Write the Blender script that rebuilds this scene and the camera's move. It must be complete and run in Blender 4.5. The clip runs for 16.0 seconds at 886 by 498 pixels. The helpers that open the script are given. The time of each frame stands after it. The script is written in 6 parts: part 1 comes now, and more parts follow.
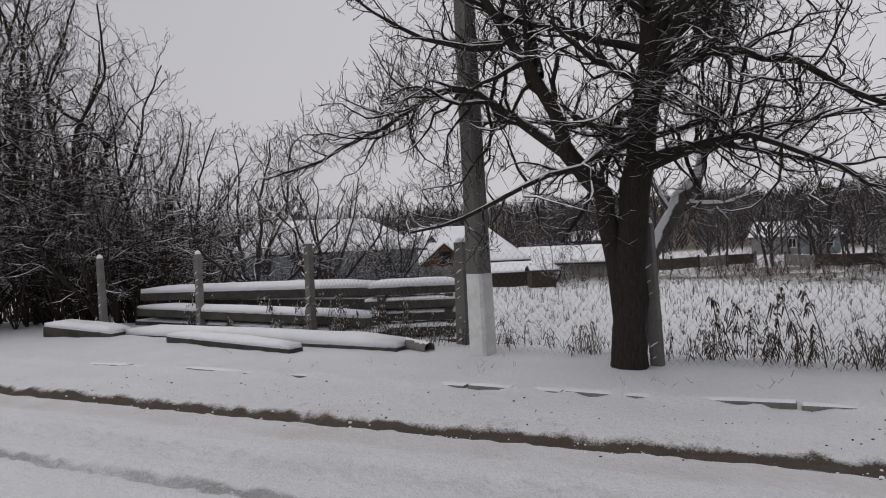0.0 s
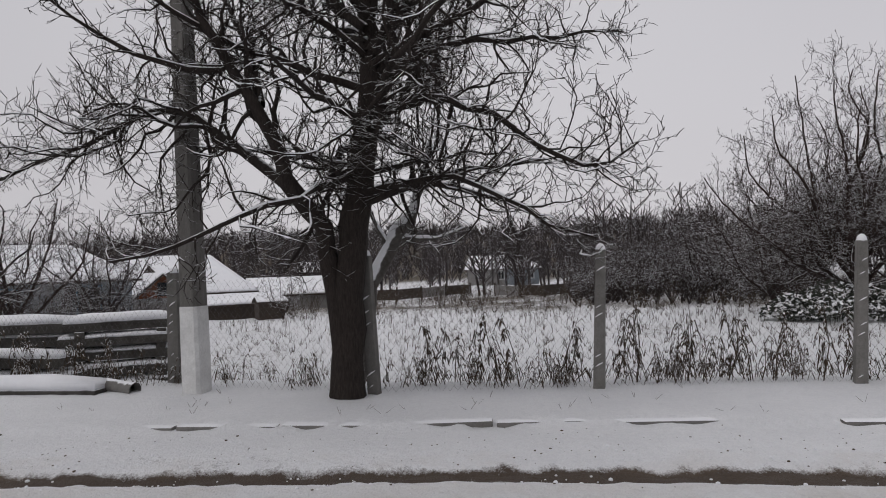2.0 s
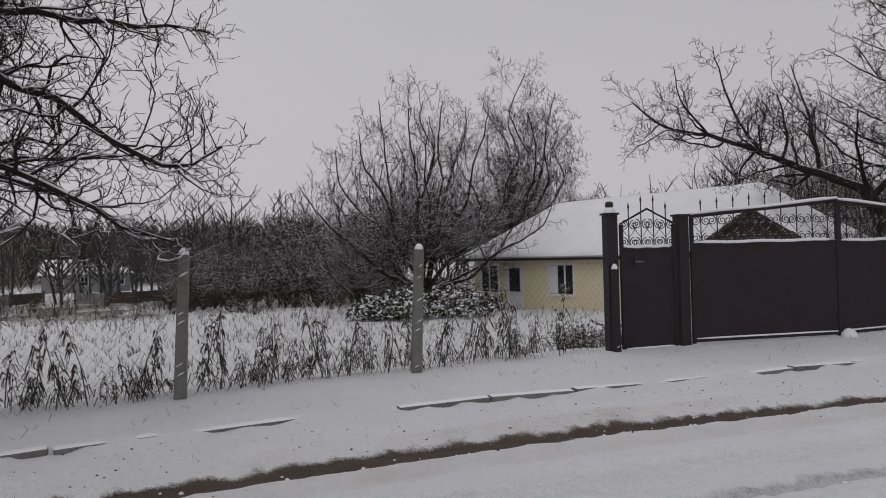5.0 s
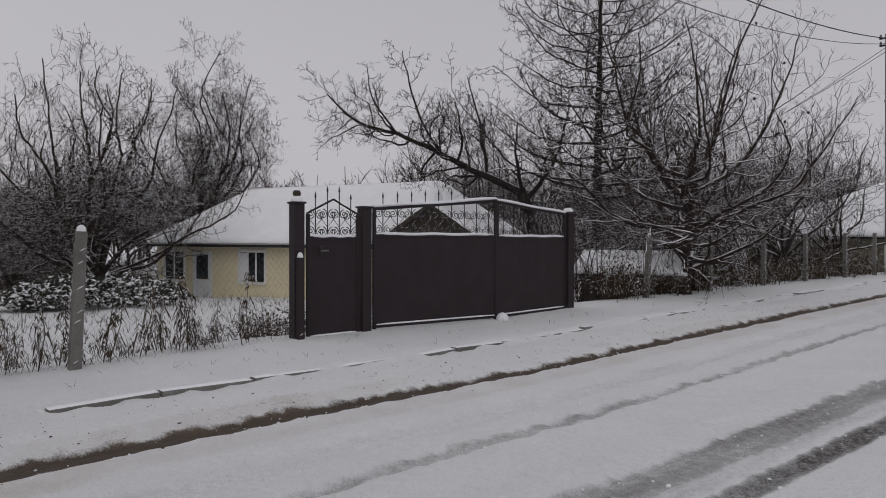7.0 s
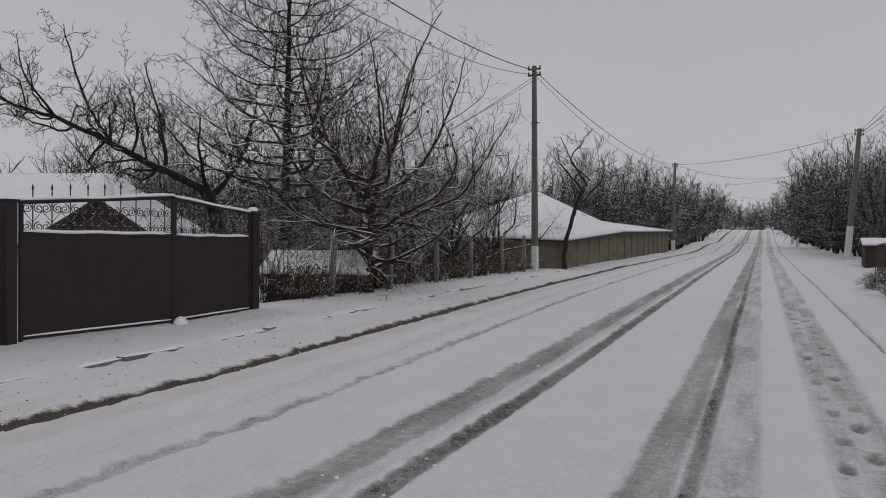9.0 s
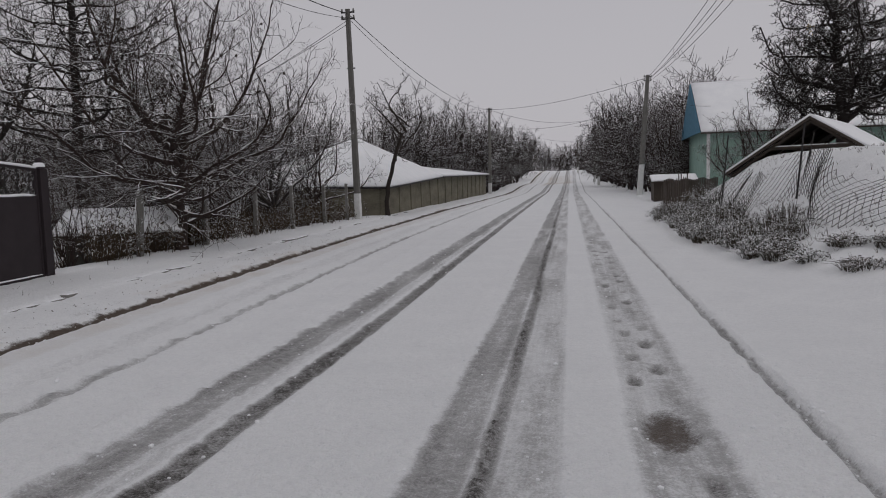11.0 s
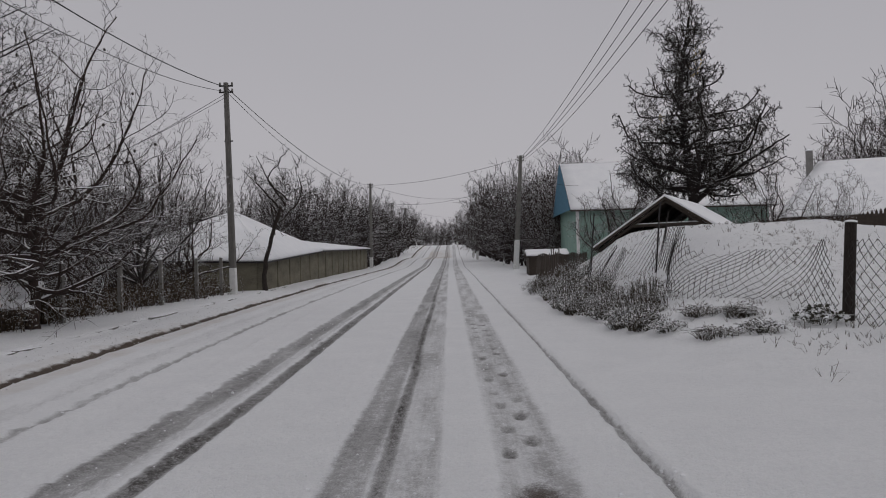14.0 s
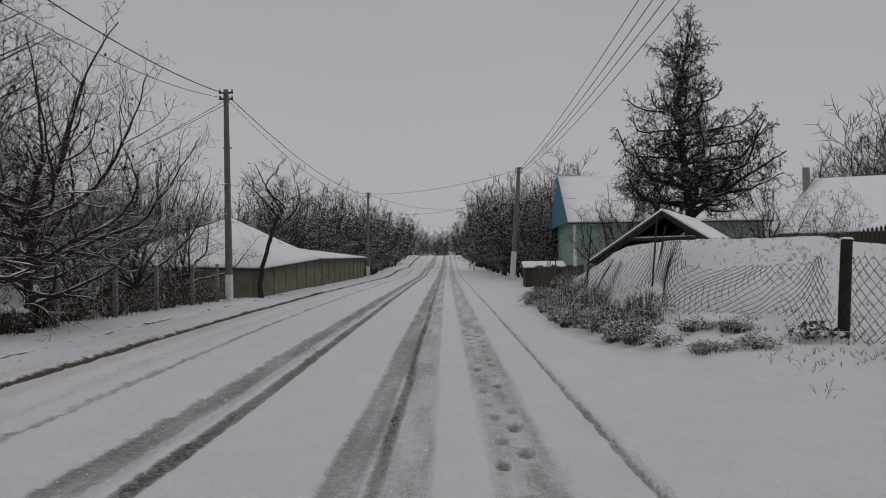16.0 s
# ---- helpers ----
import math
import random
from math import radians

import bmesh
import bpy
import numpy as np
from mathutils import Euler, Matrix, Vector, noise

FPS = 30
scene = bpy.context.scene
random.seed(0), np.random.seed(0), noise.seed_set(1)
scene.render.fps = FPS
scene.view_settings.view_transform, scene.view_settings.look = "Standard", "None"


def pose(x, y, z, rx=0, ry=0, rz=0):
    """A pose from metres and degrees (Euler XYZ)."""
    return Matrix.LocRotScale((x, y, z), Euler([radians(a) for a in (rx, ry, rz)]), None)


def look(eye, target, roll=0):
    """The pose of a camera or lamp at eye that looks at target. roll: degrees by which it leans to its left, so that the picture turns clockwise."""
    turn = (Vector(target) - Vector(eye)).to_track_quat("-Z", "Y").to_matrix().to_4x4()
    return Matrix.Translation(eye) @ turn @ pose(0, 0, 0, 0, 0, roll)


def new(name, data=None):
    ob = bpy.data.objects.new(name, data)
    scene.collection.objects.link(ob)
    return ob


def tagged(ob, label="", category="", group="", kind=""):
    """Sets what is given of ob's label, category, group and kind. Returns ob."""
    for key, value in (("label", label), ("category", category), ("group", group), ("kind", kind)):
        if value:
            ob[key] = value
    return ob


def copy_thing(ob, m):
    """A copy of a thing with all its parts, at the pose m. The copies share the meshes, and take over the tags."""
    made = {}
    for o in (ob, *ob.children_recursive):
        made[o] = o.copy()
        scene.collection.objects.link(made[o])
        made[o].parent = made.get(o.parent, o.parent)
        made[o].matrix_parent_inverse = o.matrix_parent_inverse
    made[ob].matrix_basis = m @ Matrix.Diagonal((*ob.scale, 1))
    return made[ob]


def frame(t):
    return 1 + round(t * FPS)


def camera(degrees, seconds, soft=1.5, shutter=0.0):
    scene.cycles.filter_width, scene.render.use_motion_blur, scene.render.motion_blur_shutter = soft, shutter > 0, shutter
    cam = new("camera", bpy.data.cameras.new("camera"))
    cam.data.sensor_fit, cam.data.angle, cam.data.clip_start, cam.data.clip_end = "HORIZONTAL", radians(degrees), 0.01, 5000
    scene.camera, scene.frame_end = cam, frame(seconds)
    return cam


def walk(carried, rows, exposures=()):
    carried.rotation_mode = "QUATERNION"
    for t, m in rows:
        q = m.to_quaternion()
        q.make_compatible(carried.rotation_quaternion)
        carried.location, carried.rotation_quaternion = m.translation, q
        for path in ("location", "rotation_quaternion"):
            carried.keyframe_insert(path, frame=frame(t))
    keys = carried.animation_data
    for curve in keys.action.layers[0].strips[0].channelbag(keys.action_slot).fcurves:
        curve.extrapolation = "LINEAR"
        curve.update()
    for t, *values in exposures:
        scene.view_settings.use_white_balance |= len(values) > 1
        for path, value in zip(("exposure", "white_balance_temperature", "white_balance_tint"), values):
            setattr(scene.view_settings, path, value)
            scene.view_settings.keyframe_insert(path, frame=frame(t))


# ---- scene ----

# The filmer stands on the road and turns from the left verge to the road ahead.
EYE = 1.60      # height of the lens over the road
ARM = 0.335     # the lens swings round the body at this radius
cam = camera(64.91, 16.0, soft=1.0)
EXPOSURES = [(0.0, 0.26), (3.0, 0.30), (4.2, 0.13), (7.0, 0.03), (10.0, -0.05), (12.8, -0.04), (14.0, -0.13), (16.0, -0.19)]
TURNS = [  # seconds, turn to the left of the road's direction, tilt up, roll
    (0.0, 128.00, -0.62, -2.50), (0.5, 121.52, -0.66, -2.21), (1.0, 114.72, -1.14, -2.25), (1.5, 111.97, -0.08, -2.76),
    (2.0, 106.13, 1.07, -1.96), (2.5, 101.48, 1.92, -1.70), (3.0, 95.32, 0.29, -1.18), (3.5, 86.42, -0.95, -1.93),
    (4.0, 81.18, -0.88, -1.98), (4.2, 80.73, -0.46, -2.08), (6.3, 59.67, -0.11, 0.41), (6.5, 58.25, -0.41, 0.45),
    (7.0, 49.68, -0.81, 0.13), (7.5, 45.79, -0.76, 0.36), (8.0, 39.94, -0.65, 0.30), (8.5, 33.61, -0.51, 0.20),
    (9.0, 24.80, -0.66, 0.51), (9.5, 21.24, -1.15, 0.43), (10.0, 16.60, -1.54, 0.32), (10.2, 14.90, -1.93, 0.13),
    (12.3, 5.90, -9.46, -3.13), (12.5, 4.79, -9.30, -2.75), (13.0, 2.62, -5.27, -2.30), (13.5, 0.99, -2.64, -1.69),
    (14.0, 0.75, 0.73, -1.59), (14.5, 2.16, 1.94, -1.56), (15.0, 2.20, 4.66, -1.19), (15.5, 1.78, 3.96, -0.60),
    (16.0, 0.48, 1.57, -0.62)]


def lens_pose(turn, tilt, roll):
    a = radians(turn)
    return pose(-ARM * math.sin(a), ARM * math.cos(a), EYE, 90 + tilt, 0, turn) @ pose(0, 0, 0, 0, 0, roll)


walk(cam, [(t, lens_pose(a, p, r)) for t, a, p, r in TURNS], EXPOSURES)

# ---- light: an overcast winter sky ----
world = bpy.data.worlds.new("overcast")
scene.world = world
world.use_nodes = True
wn, wl = world.node_tree.nodes, world.node_tree.links
wn.clear()
sky = wn.new("ShaderNodeTexSky")
sky.sky_type, sky.sun_disc = "NISHITA", False
sky.sun_elevation, sky.sun_rotation, sky.air_density, sky.dust_density = radians(50), radians(250), 1.0, 4.0
grey = wn.new("ShaderNodeHueSaturation")
grey.inputs["Saturation"].default_value, grey.inputs["Value"].default_value = 0.10, 0.30
coord = wn.new("ShaderNodeTexCoord")
split = wn.new("ShaderNodeSeparateXYZ")
ramp = wn.new("ShaderNodeValToRGB")   # the cloud layer: a little brighter towards the zenith
ramp.color_ramp.elements[0].position, ramp.color_ramp.elements[0].color = 0.0, (0.480, 0.464, 0.492, 1)
ramp.color_ramp.elements[1].position, ramp.color_ramp.elements[1].color = 1.0, (0.44, 0.43, 0.465, 1)
mid = ramp.color_ramp.elements.new(0.35)
mid.color = (0.410, 0.40, 0.432, 1)
cloud = wn.new("ShaderNodeTexNoise")
cloud.inputs["Scale"].default_value, cloud.inputs["Detail"].default_value = 1.6, 3
cmix = wn.new("ShaderNodeMix")
cmix.data_type, cmix.blend_type = "RGBA", "MULTIPLY"
cmix.inputs["Factor"].default_value = 0.12
bg_sky, bg_cloud, both, wout = (wn.new(k) for k in ("ShaderNodeBackground", "ShaderNodeBackground", "ShaderNodeAddShader", "ShaderNodeOutputWorld"))
bg_sky.inputs["Strength"].default_value = 0.05
bg_cloud.inputs["Strength"].default_value = 0.90
wl.new(sky.outputs[0], grey.inputs["Color"])
wl.new(grey.outputs[0], bg_sky.inputs["Color"])
wl.new(coord.outputs["Generated"], split.inputs[0])
wl.new(coord.outputs["Generated"], cloud.inputs["Vector"])
wl.new(split.outputs["Z"], ramp.inputs[0])
lift_ = wn.new("ShaderNodeMath")      # the cloud is thinner along the road ahead
lift_.operation = "MULTIPLY_ADD"
lift_.inputs[1].default_value, lift_.inputs[2].default_value = 0.085, 0.90
wl.new(split.outputs["Y"], lift_.inputs[0])
wl.new(lift_.outputs[0], bg_cloud.inputs["Strength"])
wl.new(ramp.outputs[0], cmix.inputs[6])
wl.new(cloud.outputs[0], cmix.inputs[7])
wl.new(cmix.outputs[2], bg_cloud.inputs["Color"])
wl.new(bg_sky.outputs[0], both.inputs[0])
wl.new(bg_cloud.outputs[0], both.inputs[1])
wl.new(both.outputs[0], wout.inputs[0])
sun = new("sun", bpy.data.lights.new("sun", "SUN"))
sun.data.energy, sun.data.angle, sun.data.color = 0.5, radians(60), (1.0, 0.97, 0.93)
sun.matrix_world = look((14, -10, 24), (0, 0, 0))


# ---- materials ----
def rgb(c):
    return (*c, 1) if len(c) == 3 else c


class Mat:
    """A node material with short calls."""

    def __init__(self, name, rough=0.8, metal=0.0):
        self.m = bpy.data.materials.new(name)
        self.m.use_nodes = True
        self.n, self.l = self.m.node_tree.nodes, self.m.node_tree.links
        self.b = self.n["Principled BSDF"]
        self.b.inputs["Roughness"].default_value, self.b.inputs["Metallic"].default_value = rough, metal
        self.b.inputs["Specular IOR Level"].default_value = 0.3

    def noise(self, scale, detail=4, rough=0.6, stretch=None):
        t, c = self.n.new("ShaderNodeTexNoise"), self.n.new("ShaderNodeTexCoord")
        t.inputs["Scale"].default_value, t.inputs["Detail"].default_value, t.inputs["Roughness"].default_value = scale, detail, rough
        if stretch:
            mp = self.n.new("ShaderNodeMapping")
            mp.inputs["Scale"].default_value = stretch
            self.l.new(c.outputs["Object"], mp.inputs[0])
            self.l.new(mp.outputs[0], t.inputs["Vector"])
        else:
            self.l.new(c.outputs["Object"], t.inputs["Vector"])
        return t.outputs[0]

    def ramp(self, fac, stops):
        r = self.n.new("ShaderNodeValToRGB")
        e = r.color_ramp.elements
        while len(e) < len(stops):
            e.new(0.5)
        for i, (p, c) in enumerate(stops):
            e[i].position, e[i].color = p, rgb(c) if not isinstance(c, float) else (c, c, c, 1)
        self.l.new(fac, r.inputs[0])
        return r.outputs[0]

    def mix(self, fac, a, b, blend="MIX"):
        m = self.n.new("ShaderNodeMix")
        m.data_type, m.blend_type = "RGBA", blend
        for sock, v in ((m.inputs[0], fac), (m.inputs[6], a), (m.inputs[7], b)):
            if isinstance(v, (tuple, list)):
                sock.default_value = rgb(v)
            elif isinstance(v, (int, float)):
                sock.default_value = v
            else:
                self.l.new(v, sock)
        return m.outputs[2]

    def math(self, op, a, b=0.0, c=None):
        m = self.n.new("ShaderNodeMath")
        m.operation = op
        for sock, v in zip(m.inputs, (a, b, c)):
            if v is None:
                continue
            if isinstance(v, (int, float)):
                sock.default_value = v
            else:
                self.l.new(v, sock)
        return m.outputs[0]

    def attr(self, name):
        a = self.n.new("ShaderNodeAttribute")
        a.attribute_name = name
        return a.outputs["Fac"]

    def up(self):
        g, s = self.n.new("ShaderNodeNewGeometry"), self.n.new("ShaderNodeSeparateXYZ")
        self.l.new(g.outputs["Normal"], s.inputs[0])
        return s.outputs["Z"]

    def rnd(self):
        return self.n.new("ShaderNodeObjectInfo").outputs["Random"]

    def color(self, v):
        self.l.new(v, self.b.inputs["Base Color"]) if not isinstance(v, tuple) else setattr(self.b.inputs["Base Color"], "default_value", rgb(v))
        return self

    def rough(self, v):
        self.l.new(v, self.b.inputs["Roughness"])
        return self

    def bump(self, h, strength=0.4, dist=0.02):
        b = self.n.new("ShaderNodeBump")
        b.inputs["Strength"].default_value, b.inputs["Distance"].default_value = strength, dist
        self.l.new(h, b.inputs["Height"])
        self.l.new(b.outputs[0], self.b.inputs["Normal"])
        return self


SNOW = (0.84, 0.85, 0.87)


def surface(name, dark, light, scale=6, rough=0.8, bump=0.4, dist=0.01, stretch=None, fine=40, snow=None, metal=0.0, vary=0.0, snow_scale=5):
    """Two-scale mottled colour with relief; with snow, what faces up (normal z over the given value) lies under snow."""
    m = Mat(name, rough, metal)
    a, b = m.noise(scale, 5, 0.65, stretch), m.noise(fine, 3, 0.6, stretch)
    both_n = m.math("ADD", m.math("MULTIPLY", a, 0.65), m.math("MULTIPLY", b, 0.35))
    c = m.ramp(both_n, [(0.32, dark), (0.68, light)])
    if vary:
        c = m.mix(m.math("MULTIPLY", m.rnd(), vary), c, tuple(0.45 * v for v in dark), "MIX")
    if snow is not None:
        n2 = m.noise(snow_scale, 3)
        f = m.math("ADD", m.up(), m.math("MULTIPLY", m.math("SUBTRACT", n2, 0.5), 0.9))
        f = m.ramp(f, [(max(0.0, snow - 0.06), 0.0), (min(1.0, snow + 0.06), 1.0)])
        c = m.mix(f, c, SNOW)
    m.color(c)
    m.bump(both_n, bump, dist)
    return m.m


M_bark = surface("bark", (0.012, 0.009, 0.008), (0.055, 0.044, 0.038), 9, 0.95, 1.0, 0.03, (6, 6, 1.2), 30, 0.80)
M_bark_dark = surface("dark bare bark", (0.010, 0.008, 0.008), (0.042, 0.034, 0.031), 9, 0.95, 0.8, 0.02, None, 30, 0.93)
M_evergreen = surface("snowy evergreen", (0.020, 0.024, 0.018), (0.065, 0.070, 0.055), 10, 0.95, 0.2, 0.002, None, 60, 0.42, snow_scale=6)
M_bark_brown = surface("bark brown", (0.016, 0.011, 0.010), (0.060, 0.042, 0.036), 12, 0.95, 0.6, 0.01, None, 30, 0.74)
M_bark_grey = surface("bark grey", (0.022, 0.018, 0.017), (0.075, 0.064, 0.060), 12, 0.95, 0.6, 0.01, None, 30, 0.66)
M_bark_far = surface("bark far", (0.020, 0.015, 0.015), (0.060, 0.046, 0.043), 3, 0.95, 0.3, 0.01, None, 9, 0.82)
M_concrete = surface("concrete", (0.13, 0.125, 0.115), (0.27, 0.26, 0.245), 5, 0.92, 0.5, 0.006, None, 60, 0.80, vary=0.4)
M_oldconcrete = surface("weathered concrete", (0.032, 0.029, 0.026), (0.105, 0.099, 0.088), 5, 0.92, 0.5, 0.006, None, 60, 0.85, vary=0.3)
M_pole = surface("pole concrete", (0.09, 0.087, 0.080), (0.19, 0.18, 0.17), 4, 0.9, 0.4, 0.005, (3, 3, 0.7), 50)
M_lime = surface("limewash", (0.52, 0.52, 0.51), (0.76, 0.76, 0.75), 6, 0.9, 0.4, 0.004, None, 40)
M_gate = surface("gate paint", (0.020, 0.0143, 0.0166), (0.033, 0.0242, 0.0280), 3, 0.62, 0.15, 0.002, None, 80, 0.9)
M_iron = surface("iron", (0.016, 0.014, 0.015), (0.045, 0.040, 0.040), 20, 0.55, 0.3, 0.002, None, 90, 0.72)
M_snow = surface("snow", (0.78, 0.79, 0.82), (0.88, 0.885, 0.90), 1.5, 0.75, 0.5, 0.02, None, 14)
M_siding = surface("yellow siding", (0.74, 0.65, 0.44), (0.83, 0.75, 0.53), 2, 0.6, 0.2, 0.003, None, 40)
M_white = surface("white frame", (0.70, 0.70, 0.70), (0.82, 0.82, 0.82), 4, 0.45, 0.1, 0.002, None, 60)
M_wood = surface("dark wood", (0.030, 0.023, 0.019), (0.085, 0.068, 0.056), 6, 0.85, 0.5, 0.006, (1, 1, 6), 60, 0.72)
M_rust = surface("rust boards", (0.13, 0.045, 0.022), (0.24, 0.085, 0.04), 5, 0.8, 0.4, 0.005, None, 40)
M_plaster = surface("grey plaster", (0.16, 0.155, 0.15), (0.30, 0.29, 0.28), 1.6, 0.9, 0.3, 0.006, None, 25)
M_render = surface("stained render", (0.10, 0.092, 0.070), (0.24, 0.22, 0.165), 0.8, 0.92, 0.3, 0.006, (1, 1, 2.5), 12)
M_green = surface("green wall paint", (0.20, 0.31, 0.27), (0.28, 0.40, 0.34), 1.2, 0.8, 0.2, 0.004, None, 25)
M_blue = surface("blue boards", (0.045, 0.14, 0.21), (0.08, 0.20, 0.29), 4, 0.7, 0.3, 0.004, None, 40)
M_bluegrey = surface("blue grey wall", (0.14, 0.16, 0.18), (0.24, 0.27, 0.29), 1.2, 0.85, 0.2, 0.004, None, 20)
M_weed = surface("dead weed", (0.022, 0.015, 0.010), (0.10, 0.070, 0.045), 14, 0.95, 0.2, 0.002, None, 60, 0.80, snow_scale=12)
M_shrub = surface("snowy shrub", (0.030, 0.028, 0.022), (0.09, 0.085, 0.065), 10, 0.95, 0.2, 0.002, None, 60, 0.25, snow_scale=7)
M_bankbrush = surface("bank brush", (0.026, 0.021, 0.016), (0.095, 0.080, 0.058), 10, 0.95, 0.2, 0.002, None, 60, 0.50, snow_scale=5)
M_net = surface("rusty wire", (0.018, 0.015, 0.014), (0.050, 0.043, 0.040), 20, 0.7, 0.1, 0.001, None, 60)
M_wire = surface("wire", (0.10, 0.10, 0.10), (0.19, 0.19, 0.19), 20, 0.6, 0.1, 0.001, None, 60)
M_cable = surface("cable", (0.012, 0.012, 0.013), (0.03, 0.03, 0.03), 20, 0.6, 0.1, 0.001, None, 60)

g = Mat("window glass", 0.06)
g.color(g.ramp(g.noise(2), [(0.3, (0.010, 0.012, 0.014)), (0.7, (0.030, 0.033, 0.036))]))
g.b.inputs["Specular IOR Level"].default_value = 0.5
M_glass = g.m

# snow sheet with slush, dirt and bare grass by the vertex layers
g = Mat("ground snow", 0.75)
n1, n2, n3 = g.noise(1.3, 5), g.noise(16, 4), g.noise(60, 3)
c = g.mix(n1, (0.76, 0.77, 0.79), (0.90, 0.905, 0.915))
streak = g.noise(1.0, 5, 0.7, (9, 0.55, 1))
grain = g.math("ADD", g.math("MULTIPLY", g.math("SUBTRACT", n2, 0.5), 1.3), g.math("MULTIPLY", g.math("SUBTRACT", n3, 0.5), 1.5))
# greyer flecks put the shading of fine snow relief into the colour
c = g.mix(g.ramp(n2, [(0.45, 0.0), (0.75, 0.35)]), c, (0.66, 0.67, 0.69))
c = g.mix(g.ramp(n3, [(0.42, 0.0), (0.72, 0.38)]), c, (0.62, 0.63, 0.65))
wet = g.attr("slush")
slush = g.math("ADD", wet, g.math("MULTIPLY", grain, g.math("ADD", 0.10, g.math("MULTIPLY", wet, g.math("MULTIPLY", wet, 1.1)))))
slush = g.math("ADD", slush, g.math("MULTIPLY", g.math("SUBTRACT", streak, 0.5), g.attr("traffic")))
slush = g.math("MULTIPLY", slush, 0.75)
grey_slush = g.ramp(slush, [(0.12, (0.66, 0.665, 0.68)), (0.50, (0.36, 0.358, 0.360)), (0.74, (0.18, 0.176, 0.172)), (0.95, (0.050, 0.046, 0.042))])
c = g.mix(g.ramp(slush, [(0.12, 0.0), (0.38, 1.0)]), c, grey_slush)
dirt = g.math("ADD", g.attr("dirt"), g.math("MULTIPLY", grain, 0.5))
c = g.mix(g.ramp(dirt, [(0.30, 0.0), (0.80, 1.0)]), c, g.mix(n3, (0.046, 0.035, 0.027), (0.122, 0.093, 0.072)))
tint = g.math("ADD", g.attr("tint"), g.math("MULTIPLY", g.math("SUBTRACT", n1, 0.5), 0.8))
c = g.mix(g.ramp(tint, [(0.3, 0.0), (0.9, 0.6)]), c, (0.36, 0.27, 0.18))
grass = g.math("ADD", g.attr("grass"), g.math("MULTIPLY", g.math("SUBTRACT", g.noise(7, 6, 0.75), 0.5), 1.6))
c = g.mix(g.ramp(grass, [(0.52, 0.0), (0.75, 1.0)]), c, g.mix(n3, (0.050, 0.040, 0.028), (0.16, 0.13, 0.09)))
g.color(c)
g.rough(g.ramp(slush, [(0.3, 0.75), (0.9, 0.42)]))
g.bump(g.math("ADD", g.math("ADD", g.math("MULTIPLY", n1, 0.6), g.math("MULTIPLY", n2, 0.8)), g.math("MULTIPLY", n3, 0.5)), 1.0, 0.045)
M_ground = g.m


# ---- building helpers ----
def part(name, bm, material, parent=None, label="", smooth=False):
    """Links a bmesh as one mesh object, under a thing or a part."""
    me = bpy.data.meshes.new(name)
    bm.to_mesh(me)
    bm.free()
    return link(name, me, material, parent, label, smooth)


def link(name, me, material, parent=None, label="", smooth=False):
    if material:
        me.materials.append(material)
    if smooth:
        me.polygons.foreach_set("use_smooth", [True] * len(me.polygons))
    ob = new(name, me)
    if parent:
        ob.parent = parent
    if label:
        ob["label"] = label
    return ob


def thing(name, m, label, category, group="", kind=""):
    ob = new(name)
    ob.matrix_world = m
    return tagged(ob, label, category, group, kind)


def box(bm, x0, x1, y0, y1, z0, z1, bevel=0.0, m=None):
    r = bmesh.ops.create_cube(bm, size=1)
    bmesh.ops.scale(bm, vec=(x1 - x0, y1 - y0, z1 - z0), verts=r["verts"])
    bmesh.ops.translate(bm, vec=((x0 + x1) / 2, (y0 + y1) / 2, (z0 + z1) / 2), verts=r["verts"])
    vs = r["verts"]
    if bevel:
        es = list({e for v in vs for e in v.link_edges})
        out = bmesh.ops.bevel(bm, geom=es, offset=bevel, segments=2, affect="EDGES", profile=0.6)
        vs = list({v for f in out["faces"] for v in f.verts} | {v for v in vs if v.is_valid})
    if m is not None:
        bmesh.ops.transform(bm, matrix=m, verts=vs)
    return vs


def boxed(name, dims, material, parent=None, label="", bevel=0.01, m=None):
    bm = bmesh.new()
    box(bm, *dims, bevel, m)
    return part(name, bm, material, parent, label)


def poly(bm, pts):
    return bm.faces.new([bm.verts.new(p) for p in pts])


def slab(name, pts, thick, material, parent=None, label=""):
    """A sheet through the given corners, thickened downwards."""
    bm = bmesh.new()
    f = poly(bm, pts)
    f.normal_update()
    if f.normal.z < 0:
        f.normal_flip()
    ex = bmesh.ops.extrude_face_region(bm, geom=[f])
    bmesh.ops.translate(bm, vec=(0, 0, -thick), verts=[v for v in ex["geom"] if isinstance(v, bmesh.types.BMVert)])
    bmesh.ops.recalc_face_normals(bm, faces=bm.faces)
    return part(name, bm, material, parent, label)


